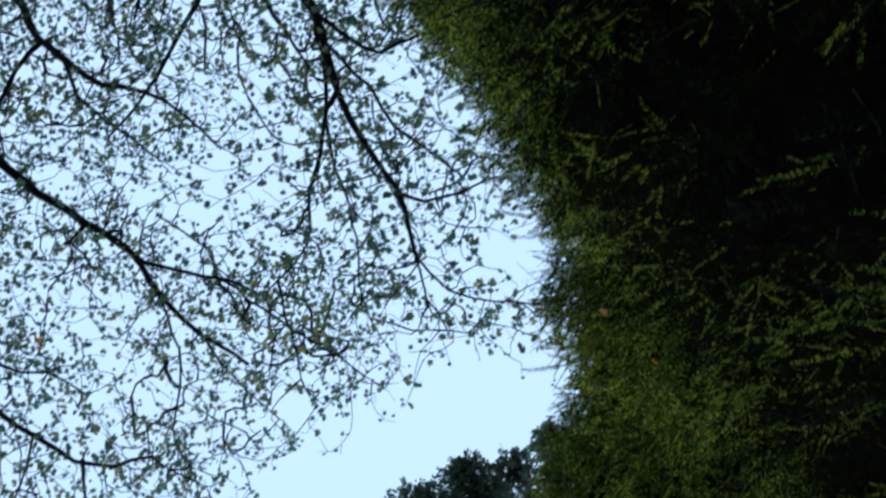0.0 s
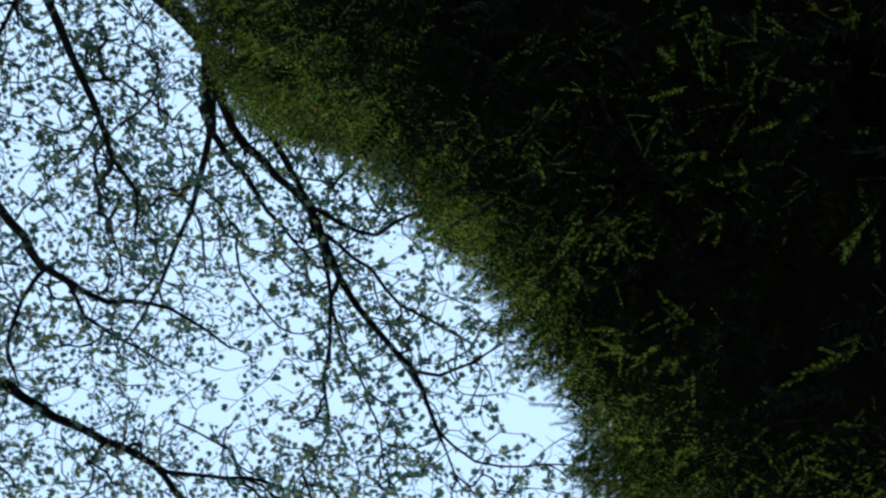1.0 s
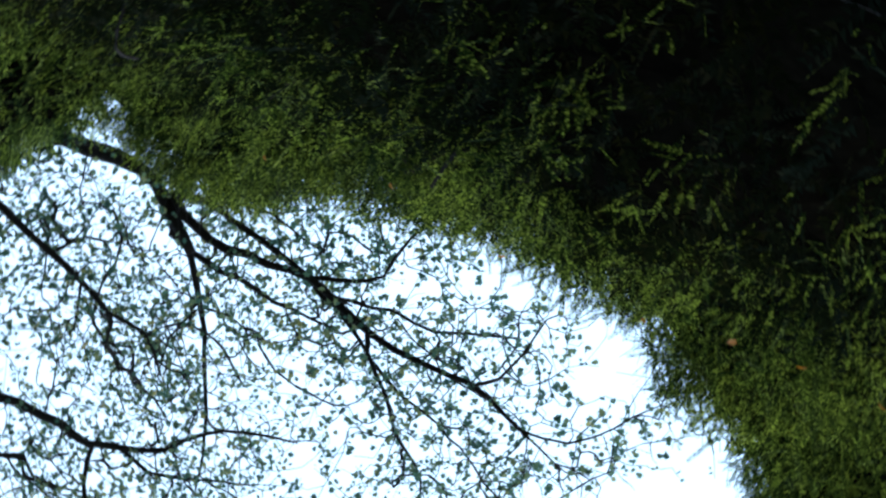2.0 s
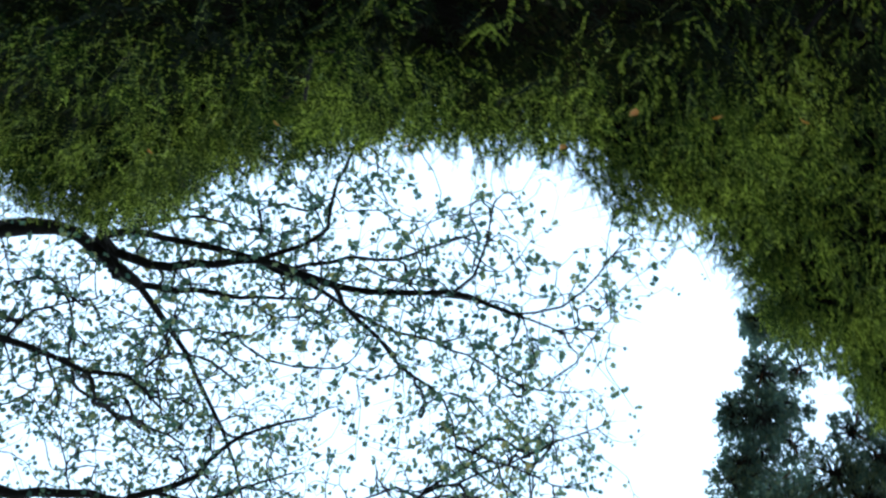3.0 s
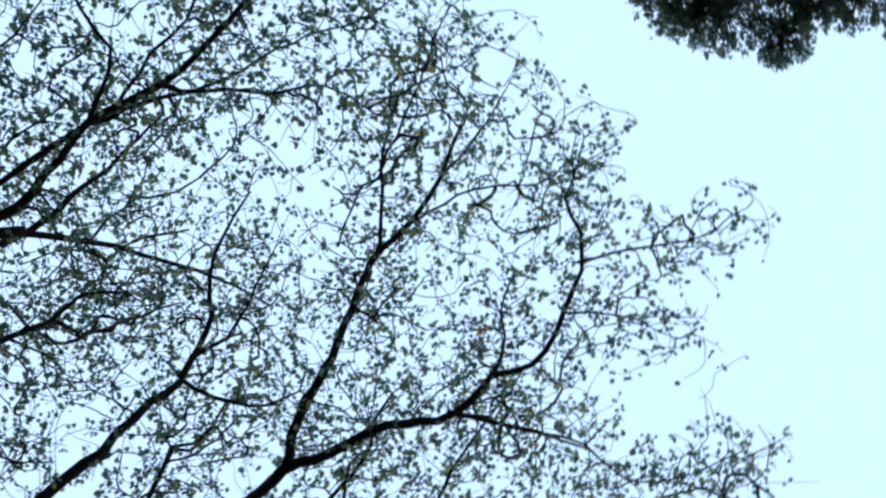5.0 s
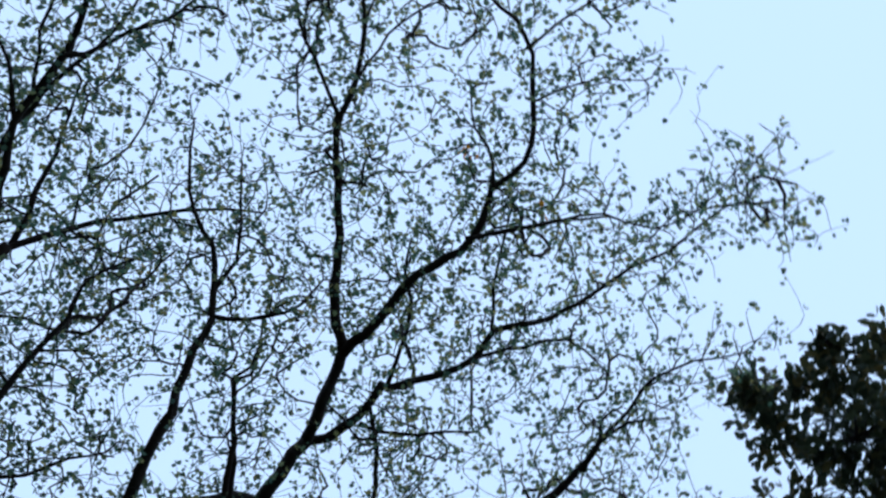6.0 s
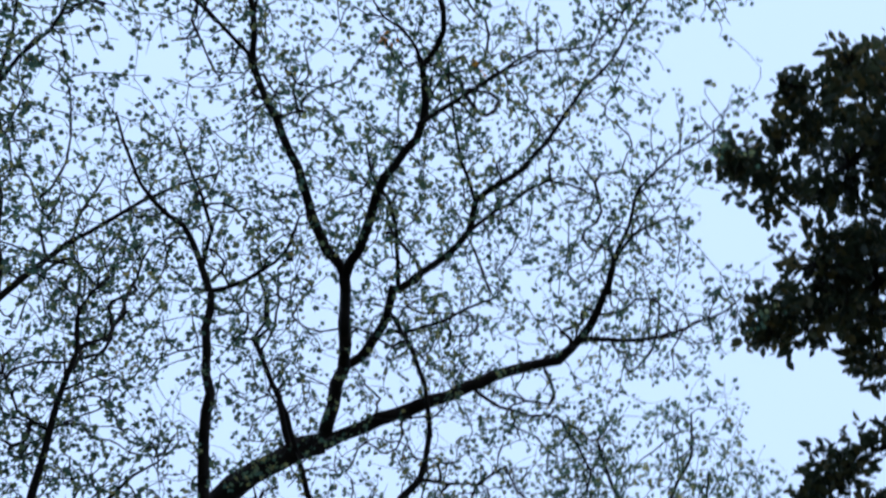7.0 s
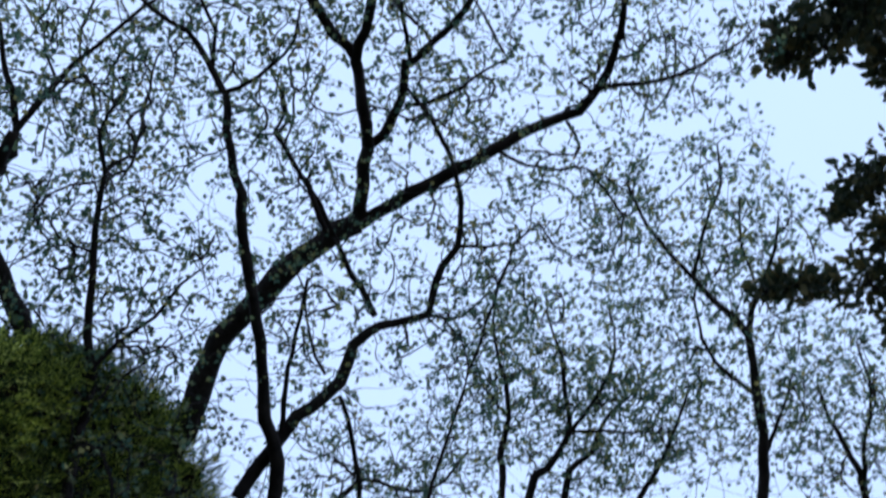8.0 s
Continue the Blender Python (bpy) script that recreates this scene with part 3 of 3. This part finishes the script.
limbs.append([(-2.34, 1.48, 7.51, 0.008), (-2.30, 1.26, 7.59, 0.006), (-2.31, 1.05, 7.64, 0.004)])
limbs.append([(-2.32, 2.30, 7.69, 0.009), (-2.23, 1.82, 7.87, 0.007), (-2.10, 1.54, 7.98, 0.006), (-2.09, 1.28, 8.01, 0.004)])
limbs.append([(-1.79, 1.90, 8.17, 0.008), (-1.73, 1.61, 8.28, 0.007), (-1.66, 1.37, 8.36, 0.005), (-1.50, 1.33, 8.42, 0.004)])
limbs.append([(-2.93, 3.36, 6.74, 0.010), (-2.98, 3.03, 6.88, 0.008), (-3.03, 2.68, 7.01, 0.006), (-3.14, 2.34, 7.08, 0.004)])
leafy_tree("deciduous_tree", (-2.75, 5.90, 0), limbs, 1700, 1.10, 0.035, "slender tree leaning over the hedge, thin yellowing leaves", 1, 3.0, group="trees behind the hedge")

limbs = []
limbs.append([(-1.75, 5.96, 6.65, 0.086), (-1.65, 5.81, 6.90, 0.084), (-1.57, 5.62, 7.18, 0.082), (-1.47, 5.46, 7.39, 0.080), (-1.27, 5.32, 7.57, 0.078), (-0.97, 5.08, 7.78, 0.076), (-0.71, 4.95, 7.94, 0.074), (-0.56, 4.92, 8.00, 0.072)])
limbs.append([(-0.56, 4.92, 8.00, 0.052), (-0.54, 4.69, 8.13, 0.047), (-0.50, 4.49, 8.28, 0.042)])
limbs.append([(-0.51, 4.51, 8.31, 0.042), (-0.51, 4.11, 8.25, 0.039), (-0.51, 3.67, 8.10, 0.036)])
limbs.append([(-0.51, 3.68, 8.13, 0.034), (-0.70, 3.43, 8.20, 0.031), (-0.83, 3.17, 8.30, 0.028), (-1.04, 2.85, 8.47, 0.025), (-1.20, 2.61, 8.57, 0.022), (-1.27, 2.29, 8.71, 0.018), (-1.37, 2.03, 8.81, 0.015), (-1.55, 1.72, 8.91, 0.012)])
limbs.append([(-1.20, 2.61, 8.57, 0.015), (-1.36, 2.41, 8.60, 0.013), (-1.61, 2.20, 8.61, 0.011), (-1.76, 2.04, 8.64, 0.009), (-1.89, 1.86, 8.67, 0.007)])
limbs.append([(-0.51, 3.68, 8.13, 0.034), (-0.41, 3.36, 8.17, 0.031), (-0.33, 3.02, 8.24, 0.028), (-0.15, 2.72, 8.44, 0.025), (-0.21, 2.43, 8.60, 0.022), (-0.11, 2.22, 8.67, 0.019), (-0.23, 1.90, 8.77, 0.016), (-0.46, 1.59, 8.81, 0.013), (-0.75, 1.46, 8.73, 0.010)])
limbs.append([(-0.15, 2.68, 8.37, 0.015), (0.02, 2.56, 8.48, 0.012), (0.23, 2.42, 8.59, 0.010), (0.44, 2.27, 8.68, 0.007)])
limbs.append([(-0.20, 2.41, 8.56, 0.011), (-0.34, 2.23, 8.59, 0.009), (-0.45, 2.15, 8.56, 0.007), (-0.57, 1.97, 8.58, 0.006)])
limbs.append([(-0.42, 1.65, 8.78, 0.010), (-0.29, 1.37, 8.86, 0.008), (-0.12, 1.09, 8.91, 0.006), (-0.08, 0.83, 8.91, 0.004)])
limbs.append([(-1.04, 2.83, 8.45, 0.011), (-0.91, 2.79, 8.48, 0.010), (-0.96, 2.68, 8.53, 0.008), (-0.95, 2.62, 8.57, 0.007), (-1.03, 2.56, 8.58, 0.006)])
limbs.append([(-0.51, 4.53, 8.34, 0.034), (-0.35, 4.41, 8.46, 0.034), (-0.29, 4.28, 8.52, 0.032), (-0.26, 4.00, 8.58, 0.031)])
limbs.append([(-0.23, 4.05, 8.62, 0.027), (0.00, 3.79, 8.60, 0.025), (0.19, 3.49, 8.56, 0.022), (0.20, 3.25, 8.56, 0.020), (0.40, 3.08, 8.60, 0.018), (0.58, 2.86, 8.70, 0.014), (0.71, 2.63, 8.82, 0.012), (0.88, 2.38, 8.93, 0.010), (0.99, 2.10, 8.97, 0.007)])
limbs.append([(0.19, 3.27, 8.60, 0.012), (0.08, 3.04, 8.67, 0.010), (-0.03, 2.78, 8.83, 0.008), (-0.08, 2.60, 8.90, 0.006)])
limbs.append([(0.18, 3.52, 8.62, 0.015), (0.41, 3.29, 8.64, 0.012), (0.62, 3.11, 8.68, 0.009), (0.89, 3.18, 8.73, 0.006)])
limbs.append([(-0.28, 4.35, 8.56, 0.018), (-0.14, 4.34, 8.57, 0.014), (-0.04, 4.30, 8.59, 0.012), (0.21, 4.16, 8.66, 0.010), (0.41, 4.07, 8.74, 0.007)])
limbs.append([(-0.23, 4.05, 8.62, 0.018), (-0.27, 3.72, 8.64, 0.014), (-0.35, 3.40, 8.64, 0.012), (-0.47, 3.23, 8.64, 0.010), (-0.52, 3.06, 8.68, 0.007)])
limbs.append([(-0.56, 4.92, 8.00, 0.052), (-0.32, 4.79, 8.09, 0.048), (0.06, 4.68, 8.30, 0.045), (0.32, 4.58, 8.40, 0.042), (0.66, 4.53, 8.63, 0.038), (0.88, 4.46, 8.71, 0.034), (1.02, 4.30, 8.74, 0.031), (1.10, 4.06, 8.77, 0.027), (1.13, 3.72, 8.76, 0.024)])
limbs.append([(1.14, 3.92, 8.76, 0.019), (1.13, 3.68, 8.77, 0.015), (1.22, 3.42, 8.73, 0.011), (1.39, 3.23, 8.66, 0.007)])
limbs.append([(1.13, 3.70, 8.75, 0.014), (1.16, 3.31, 8.67, 0.011), (1.18, 3.00, 8.60, 0.010), (1.34, 2.76, 8.58, 0.007), (1.54, 2.55, 8.56, 0.005)])
limbs.append([(1.02, 4.33, 8.78, 0.021), (1.27, 4.27, 8.76, 0.017), (1.50, 4.15, 8.68, 0.013), (1.71, 3.93, 8.57, 0.010), (1.89, 3.65, 8.46, 0.006)])
limbs.append([(0.32, 4.59, 8.42, 0.014), (0.55, 4.70, 8.39, 0.011), (0.96, 4.76, 8.44, 0.008), (1.18, 4.78, 8.28, 0.006)])
limbs.append([(-0.19, 2.73, 8.41, 0.018), (0.03, 2.58, 8.53, 0.014), (0.22, 2.43, 8.62, 0.010), (0.45, 2.29, 8.69, 0.007)])
limbs.append([(-1.37, 2.04, 8.82, 0.010), (-1.43, 1.71, 8.91, 0.007), (-1.55, 1.33, 8.94, 0.004)])
limbs.append([(-1.60, 2.20, 8.59, 0.010), (-1.81, 1.83, 8.68, 0.008), (-2.00, 1.46, 8.70, 0.006), (-2.11, 1.21, 8.69, 0.004)])
limbs.append([(-0.75, 1.46, 8.73, 0.007), (-0.84, 1.26, 8.71, 0.005), (-0.93, 1.14, 8.67, 0.004)])
limbs.append([(0.44, 2.27, 8.68, 0.008), (0.73, 2.21, 8.70, 0.006), (0.91, 1.96, 8.76, 0.005), (1.00, 1.60, 8.83, 0.004)])
limbs.append([(-0.23, 1.89, 8.74, 0.008), (-0.04, 1.67, 8.80, 0.006), (0.27, 1.49, 8.82, 0.004)])
limbs.append([(-1.25, 2.37, 8.63, 0.010), (-1.18, 1.90, 8.82, 0.008), (-0.97, 1.60, 8.95, 0.006), (-0.94, 1.26, 8.98, 0.004)])
limbs.append([(0.99, 2.10, 8.97, 0.007), (1.11, 1.88, 8.99, 0.005), (1.39, 1.85, 8.93, 0.004)])
limbs.append([(0.96, 4.75, 8.42, 0.010), (1.18, 4.88, 8.11, 0.007), (1.11, 5.13, 7.87, 0.004)])
large_tree = leafy_tree("deciduous_tree", (-2.06, 6.55, 0), limbs, 3700, 0.76, 0.032, "large spreading tree with forked dark limbs and thin leaves", 2, 3.0, group="trees behind the hedge")
withered_leaves(large_tree, (-0.51, 2.59, 9.32), 9, 31)
withered_leaves(large_tree, (0.06, 2.54, 8.96), 5, 32)

limbs = []
limbs.append([(0.49, 4.87, 7.80, 0.010), (0.74, 4.90, 7.82, 0.007), (1.03, 5.02, 7.75, 0.004)])
limbs.append([(-0.94, 5.68, 6.23, 0.048), (-0.92, 5.48, 6.43, 0.046), (-0.94, 5.35, 6.50, 0.043), (-0.99, 5.22, 6.56, 0.041), (-0.99, 5.04, 6.68, 0.038), (-1.00, 4.80, 6.82, 0.036), (-1.06, 4.50, 6.98, 0.034), (-1.10, 4.20, 7.15, 0.031), (-1.11, 4.02, 7.25, 0.029), (-1.17, 3.81, 7.40, 0.026), (-1.19, 3.56, 7.60, 0.024)])
limbs.append([(-1.21, 3.58, 7.63, 0.022), (-1.31, 3.45, 7.74, 0.019), (-1.43, 3.30, 7.84, 0.016), (-1.62, 3.19, 7.88, 0.013), (-1.75, 3.01, 7.95, 0.010), (-1.87, 2.76, 8.04, 0.007)])
limbs.append([(-1.21, 3.58, 7.63, 0.015), (-0.95, 3.49, 7.75, 0.012), (-0.81, 3.35, 7.85, 0.009), (-0.77, 3.19, 7.95, 0.006)])
limbs.append([(-1.28, 3.50, 7.70, 0.015), (-1.28, 3.32, 7.89, 0.012), (-1.39, 3.16, 8.03, 0.009), (-1.55, 2.91, 8.17, 0.006)])
limbs.append([(-1.16, 5.61, 6.25, 0.048), (-0.99, 5.49, 6.51, 0.045), (-0.83, 5.40, 6.71, 0.042), (-0.59, 5.31, 6.96, 0.039), (-0.52, 5.20, 7.16, 0.036), (-0.45, 5.17, 7.25, 0.034), (-0.27, 5.17, 7.35, 0.030), (-0.07, 5.16, 7.41, 0.027), (0.01, 4.97, 7.65, 0.024), (0.11, 4.88, 7.76, 0.022), (0.12, 4.67, 7.97, 0.018), (0.00, 4.42, 8.28, 0.015), (-0.27, 4.15, 8.51, 0.012)])
limbs.append([(-0.39, 5.07, 7.30, 0.022), (-0.58, 4.73, 7.46, 0.019), (-0.69, 4.47, 7.56, 0.017), (-0.84, 4.22, 7.70, 0.014), (-0.99, 4.01, 7.82, 0.012), (-0.94, 3.93, 7.88, 0.010), (-0.96, 3.81, 7.95, 0.007)])
limbs.append([(-0.92, 5.42, 6.61, 0.019), (-0.89, 5.14, 6.90, 0.015), (-0.78, 4.72, 7.27, 0.011)])
limbs.append([(0.10, 4.90, 7.79, 0.014), (0.28, 4.90, 7.79, 0.010), (0.49, 4.87, 7.80, 0.006)])
limbs.append([(-0.07, 5.15, 7.40, 0.012), (0.16, 5.19, 7.44, 0.009), (0.29, 5.14, 7.56, 0.006)])
limbs.append([(-0.59, 5.39, 6.90, 0.014), (-0.50, 5.59, 6.74, 0.016), (-0.46, 5.81, 6.52, 0.018), (-0.47, 5.99, 6.34, 0.021)])
limbs.append([(-0.68, 5.27, 6.97, 0.012), (-0.79, 5.07, 7.11, 0.009), (-0.81, 4.86, 7.25, 0.006)])
limbs.append([(-0.67, 4.51, 7.46, 0.021), (-0.83, 4.19, 7.65, 0.018), (-0.97, 3.99, 7.78, 0.014), (-0.91, 3.93, 7.84, 0.011), (-0.94, 3.81, 7.93, 0.009), (-1.03, 3.66, 8.02, 0.006)])
leafy_tree("deciduous_tree", (-0.94, 6.79, 0), limbs, 1650, 0.80, 0.031, "tree with two crooked stems and sparse green leaves", 3, 3.0, group="trees behind the hedge")

limbs = []
limbs.append([(-1.69, 4.32, 5.85, 0.028), (-1.67, 4.15, 6.01, 0.025), (-1.69, 4.03, 6.13, 0.023), (-1.68, 3.82, 6.34, 0.020), (-1.67, 3.66, 6.51, 0.018), (-1.66, 3.56, 6.61, 0.015), (-1.63, 3.44, 6.74, 0.012), (-1.67, 3.30, 6.84, 0.010), (-1.56, 3.15, 7.03, 0.007)])
limbs.append([(-1.67, 4.15, 6.01, 0.016), (-1.56, 4.07, 6.12, 0.013), (-1.37, 4.01, 6.26, 0.010), (-1.24, 3.90, 6.40, 0.008), (-1.13, 3.85, 6.48, 0.005)])
limbs.append([(-1.68, 4.15, 6.02, 0.012), (-1.83, 4.00, 6.02, 0.010), (-1.97, 3.85, 6.02, 0.008), (-2.08, 3.74, 6.01, 0.006)])
limbs.append([(-1.67, 3.73, 6.44, 0.009), (-1.83, 3.61, 6.43, 0.006), (-1.91, 3.44, 6.49, 0.004)])
limbs.append([(-1.66, 3.58, 6.59, 0.009), (-1.53, 3.53, 6.70, 0.006), (-1.39, 3.61, 6.69, 0.004)])
leafy_tree("deciduous_tree", (-1.73, 4.91, 0), limbs, 1200, 0.85, 0.030, "young upright tree with a few yellow leaves", 4, 3.0, group="trees behind the hedge")

limbs = []
limbs.append([(2.51, 7.64, 7.74, 0.048), (2.52, 7.36, 8.08, 0.043), (2.45, 7.08, 8.42, 0.037), (2.37, 6.75, 8.78, 0.031), (2.14, 6.62, 8.96, 0.026), (1.93, 6.47, 9.12, 0.021), (1.56, 6.19, 9.42, 0.016), (1.37, 5.91, 9.65, 0.011)])
limbs.append([(1.93, 6.48, 9.15, 0.019), (2.01, 6.17, 9.40, 0.014), (2.11, 5.87, 9.62, 0.011), (2.07, 5.61, 9.80, 0.008)])
limbs.append([(2.38, 6.80, 8.83, 0.029), (2.45, 6.55, 9.04, 0.022), (2.57, 6.26, 9.26, 0.015), (2.58, 6.04, 9.42, 0.009)])
limbs.append([(2.46, 7.11, 8.45, 0.022), (2.14, 6.97, 8.66, 0.017), (1.97, 6.72, 8.93, 0.012), (1.96, 6.52, 9.11, 0.008)])
limbs.append([(2.52, 7.40, 8.05, 0.022), (2.64, 7.23, 8.32, 0.014), (2.73, 7.07, 8.54, 0.008)])
limbs.append([(2.44, 6.53, 9.11, 0.013), (2.32, 6.30, 9.37, 0.009), (2.29, 6.04, 9.61, 0.006)])
leafy_tree("deciduous_tree", (2.54, 9.96, 0), limbs, 1050, 1.06, 0.040, "upright tree behind, with a narrow sparse crown", 5, 3.0, group="trees behind the hedge")

limbs = []
limbs.append([(0.43, 8.56, 8.25, 0.037), (0.41, 8.27, 8.65, 0.031), (0.47, 8.09, 8.89, 0.025), (0.42, 7.87, 9.17, 0.020), (0.31, 7.64, 9.43, 0.014), (0.31, 7.43, 9.66, 0.009)])
limbs.append([(0.47, 8.09, 8.89, 0.014), (0.24, 7.93, 9.08, 0.011), (0.15, 7.77, 9.27, 0.008)])
leafy_tree("deciduous_tree", (0.46, 10.39, 0), limbs, 450, 1.06, 0.040, "thin tree further back with green leaves", 6, 3.0, group="trees behind the hedge")

limbs = []
limbs.append([(0.66, 8.53, 8.27, 0.040), (0.82, 8.32, 8.52, 0.034), (1.01, 8.11, 8.74, 0.028), (0.97, 7.87, 8.99, 0.021), (0.91, 7.62, 9.24, 0.015), (0.77, 7.33, 9.51, 0.009)])
limbs.append([(1.02, 8.14, 8.80, 0.019), (1.46, 8.11, 8.80, 0.014), (1.90, 8.06, 8.78, 0.009)])
limbs.append([(1.02, 8.14, 8.80, 0.022), (1.25, 7.88, 9.02, 0.017), (1.39, 7.58, 9.28, 0.012), (1.32, 7.27, 9.54, 0.008)])
leafy_tree("deciduous_tree", (0.24, 10.64, 0), limbs, 700, 1.06, 0.040, "tree further back with an arching stem", 7, 3.0, group="trees behind the hedge")

limbs = []
limbs.append([(0.99, 8.84, 8.56, 0.033), (1.25, 8.55, 8.89, 0.025), (1.36, 8.34, 9.13, 0.017), (1.63, 8.13, 9.30, 0.009)])
limbs.append([(1.62, 8.84, 8.49, 0.029), (1.86, 8.55, 8.80, 0.022), (2.00, 8.30, 9.06, 0.015), (2.09, 8.08, 9.28, 0.009)])
leafy_tree("deciduous_tree", (0.50, 10.98, 0), limbs, 500, 1.06, 0.040, "many-stemmed tree further back, yellow-green leaves", 8, 3.0, group="trees behind the hedge")

limbs = []
limbs.append([(3.51, 8.14, 8.12, 0.033), (3.38, 7.90, 8.47, 0.025), (3.20, 7.72, 8.73, 0.017), (3.10, 7.54, 8.95, 0.009)])
limbs.append([(3.48, 8.01, 8.31, 0.022), (3.49, 7.79, 8.56, 0.018), (3.53, 7.50, 8.87, 0.013), (3.41, 7.25, 9.15, 0.009)])
leafy_tree("deciduous_tree", (3.82, 10.13, 0), limbs, 560, 1.06, 0.040, "thin tree at the edge of the wood", 9, 3.0, group="trees behind the hedge")

limbs = []
limbs.append([(-0.78, 7.07, 7.24, 0.022), (-0.63, 7.00, 7.40, 0.018), (-0.11, 7.07, 7.37, 0.013), (0.17, 6.91, 7.63, 0.009)])
leafy_tree("deciduous_tree", (-1.03, 8.09, 0), limbs, 600, 0.94, 0.036, "small crooked tree among larger ones", 10, 3.0, group="trees behind the hedge")

# ---- the dense-crowned trees ----
clumps = [(-4.04, 0.83, 14.01, 0.23), (-3.55, 0.77, 14.18, 0.20), (-3.02, 0.66, 14.35, 0.34), (-2.34, 0.51, 14.53, 0.37), (-1.55, 0.10, 14.69, 0.29), (-2.44, -0.00, 14.52, 0.46), (-1.87, -0.45, 14.84, 0.47), (-1.37, -0.69, 14.71, 0.32), (-4.92, 0.57, 13.70, 0.26), (-4.44, 0.58, 13.89, 0.26), (-3.98, 0.83, 14.05, 0.23), (-3.38, 0.87, 14.24, 0.26), (-2.76, 0.68, 14.43, 0.34), (-2.20, 0.35, 14.78, 0.47), (-3.38, -0.44, 14.80, 0.42)]
clumps += [(-2.22, -0.47, 14.98, 0.47), (-2.94, -0.95, 15.42, 0.49), (-4.98, 0.61, 13.70, 0.23), (-4.07, 0.63, 14.06, 0.34), (-3.65, -0.14, 14.75, 0.36), (-4.25, -0.33, 15.08, 0.31), (-2.29, -1.35, 15.12, 0.66), (-1.54, -1.52, 15.44, 0.73), (-2.28, -2.25, 15.41, 0.74), (-3.14, -1.81, 15.28, 0.56), (-2.85, -3.07, 15.66, 0.96), (-5.62, 0.13, 13.95, 0.30), (-4.87, -0.64, 14.82, 0.25), (-0.96, -1.01, 15.15, 0.35), (-3.67, 0.66, 14.38, 0.35), (-3.24, 0.33, 14.73, 0.35), (-2.78, 0.06, 14.87, 0.41), (-2.46, 0.75, 14.70, 0.26), (-3.92, -0.60, 14.95, 0.36), (-1.68, 0.06, 14.88, 0.35), (-1.64, -0.45, 14.88, 0.32), (-4.58, -0.37, 14.72, 0.17), (-3.18, -0.66, 15.16, 0.36), (-4.15, 0.44, 14.22, 0.23), (-5.15, 0.32, 13.82, 0.23)]
clumps += [(-5.53, 0.70, 15.39, 0.26), (-5.06, 0.34, 14.36, 0.20), (-5.01, 0.25, 15.19, 0.25), (-4.72, 0.55, 15.02, 0.28), (-4.51, 0.32, 15.14, 0.25), (-4.32, 0.63, 15.25, 0.31), (-4.00, 0.29, 14.90, 0.24), (-4.31, -0.74, 15.27, 0.25), (-3.97, -0.93, 15.20, 0.30), (-4.15, -0.46, 16.26, 0.30), (-3.63, -0.65, 15.60, 0.35), (-3.52, -1.06, 15.46, 0.31), (-3.52, 0.06, 15.50, 0.34), (-3.63, 0.47, 15.36, 0.31), (-3.75, 0.72, 15.21, 0.28), (-4.70, -0.44, 15.09, 0.14), (-4.64, -0.62, 15.34, 0.17), (-4.30, -1.19, 15.24, 0.20), (-3.89, 0.23, 15.72, 0.20), (-4.97, -0.14, 15.04, 0.14), (-5.01, 0.58, 15.07, 0.23)]
clump_tree("pine_tree", (-5.5, -2.6, 0), (-3.0, -1.2, 15.2), clumps, 1150, 0.035, OVATE, OVATE_TRIS, M_PINE, M_RED_BARK, "tall evergreen with reddish limbs and rounded dark clumps", 21, 0.2)

clumps = [(2.14, 2.70, 9.73, 0.07), (2.30, 2.82, 9.65, 0.19), (2.47, 2.48, 9.73, 0.13), (2.63, 3.15, 9.64, 0.36), (2.10, 2.97, 9.52, 0.09), (1.86, 3.12, 9.38, 0.11), (2.16, 3.30, 9.35, 0.22), (2.50, 3.70, 9.18, 0.26), (2.20, 3.94, 8.87, 0.16), (2.46, 4.01, 8.88, 0.20), (2.97, 3.86, 9.30, 0.43), (3.01, 2.84, 10.01, 0.52), (3.26, 3.54, 9.62, 0.52), (1.82, 3.08, 9.26, 0.07), (2.27, 4.10, 8.81, 0.10)]
clumps += [(2.68, 3.99, 9.02, 0.23), (2.99, 4.21, 8.89, 0.17), (3.45, 4.24, 9.07, 0.48), (2.80, 4.76, 8.41, 0.15), (3.07, 4.66, 8.52, 0.17), (2.84, 4.86, 8.43, 0.18), (2.70, 4.95, 8.27, 0.11), (2.19, 5.35, 7.89, 0.08), (2.39, 5.28, 7.92, 0.10), (2.61, 5.35, 7.92, 0.09), (2.88, 5.33, 7.99, 0.15), (3.30, 5.31, 8.26, 0.44), (3.31, 5.61, 7.95, 0.28)]
clump_tree("evergreen_tree", (4.6, 5.6, 0), (3.4, 4.2, 9.6), clumps, 420, 0.088, LANCE, LANCE_TRIS, M_EVERGREEN, M_BARK, "dense dark evergreen tree with leathery leaves", 22, 0.14)
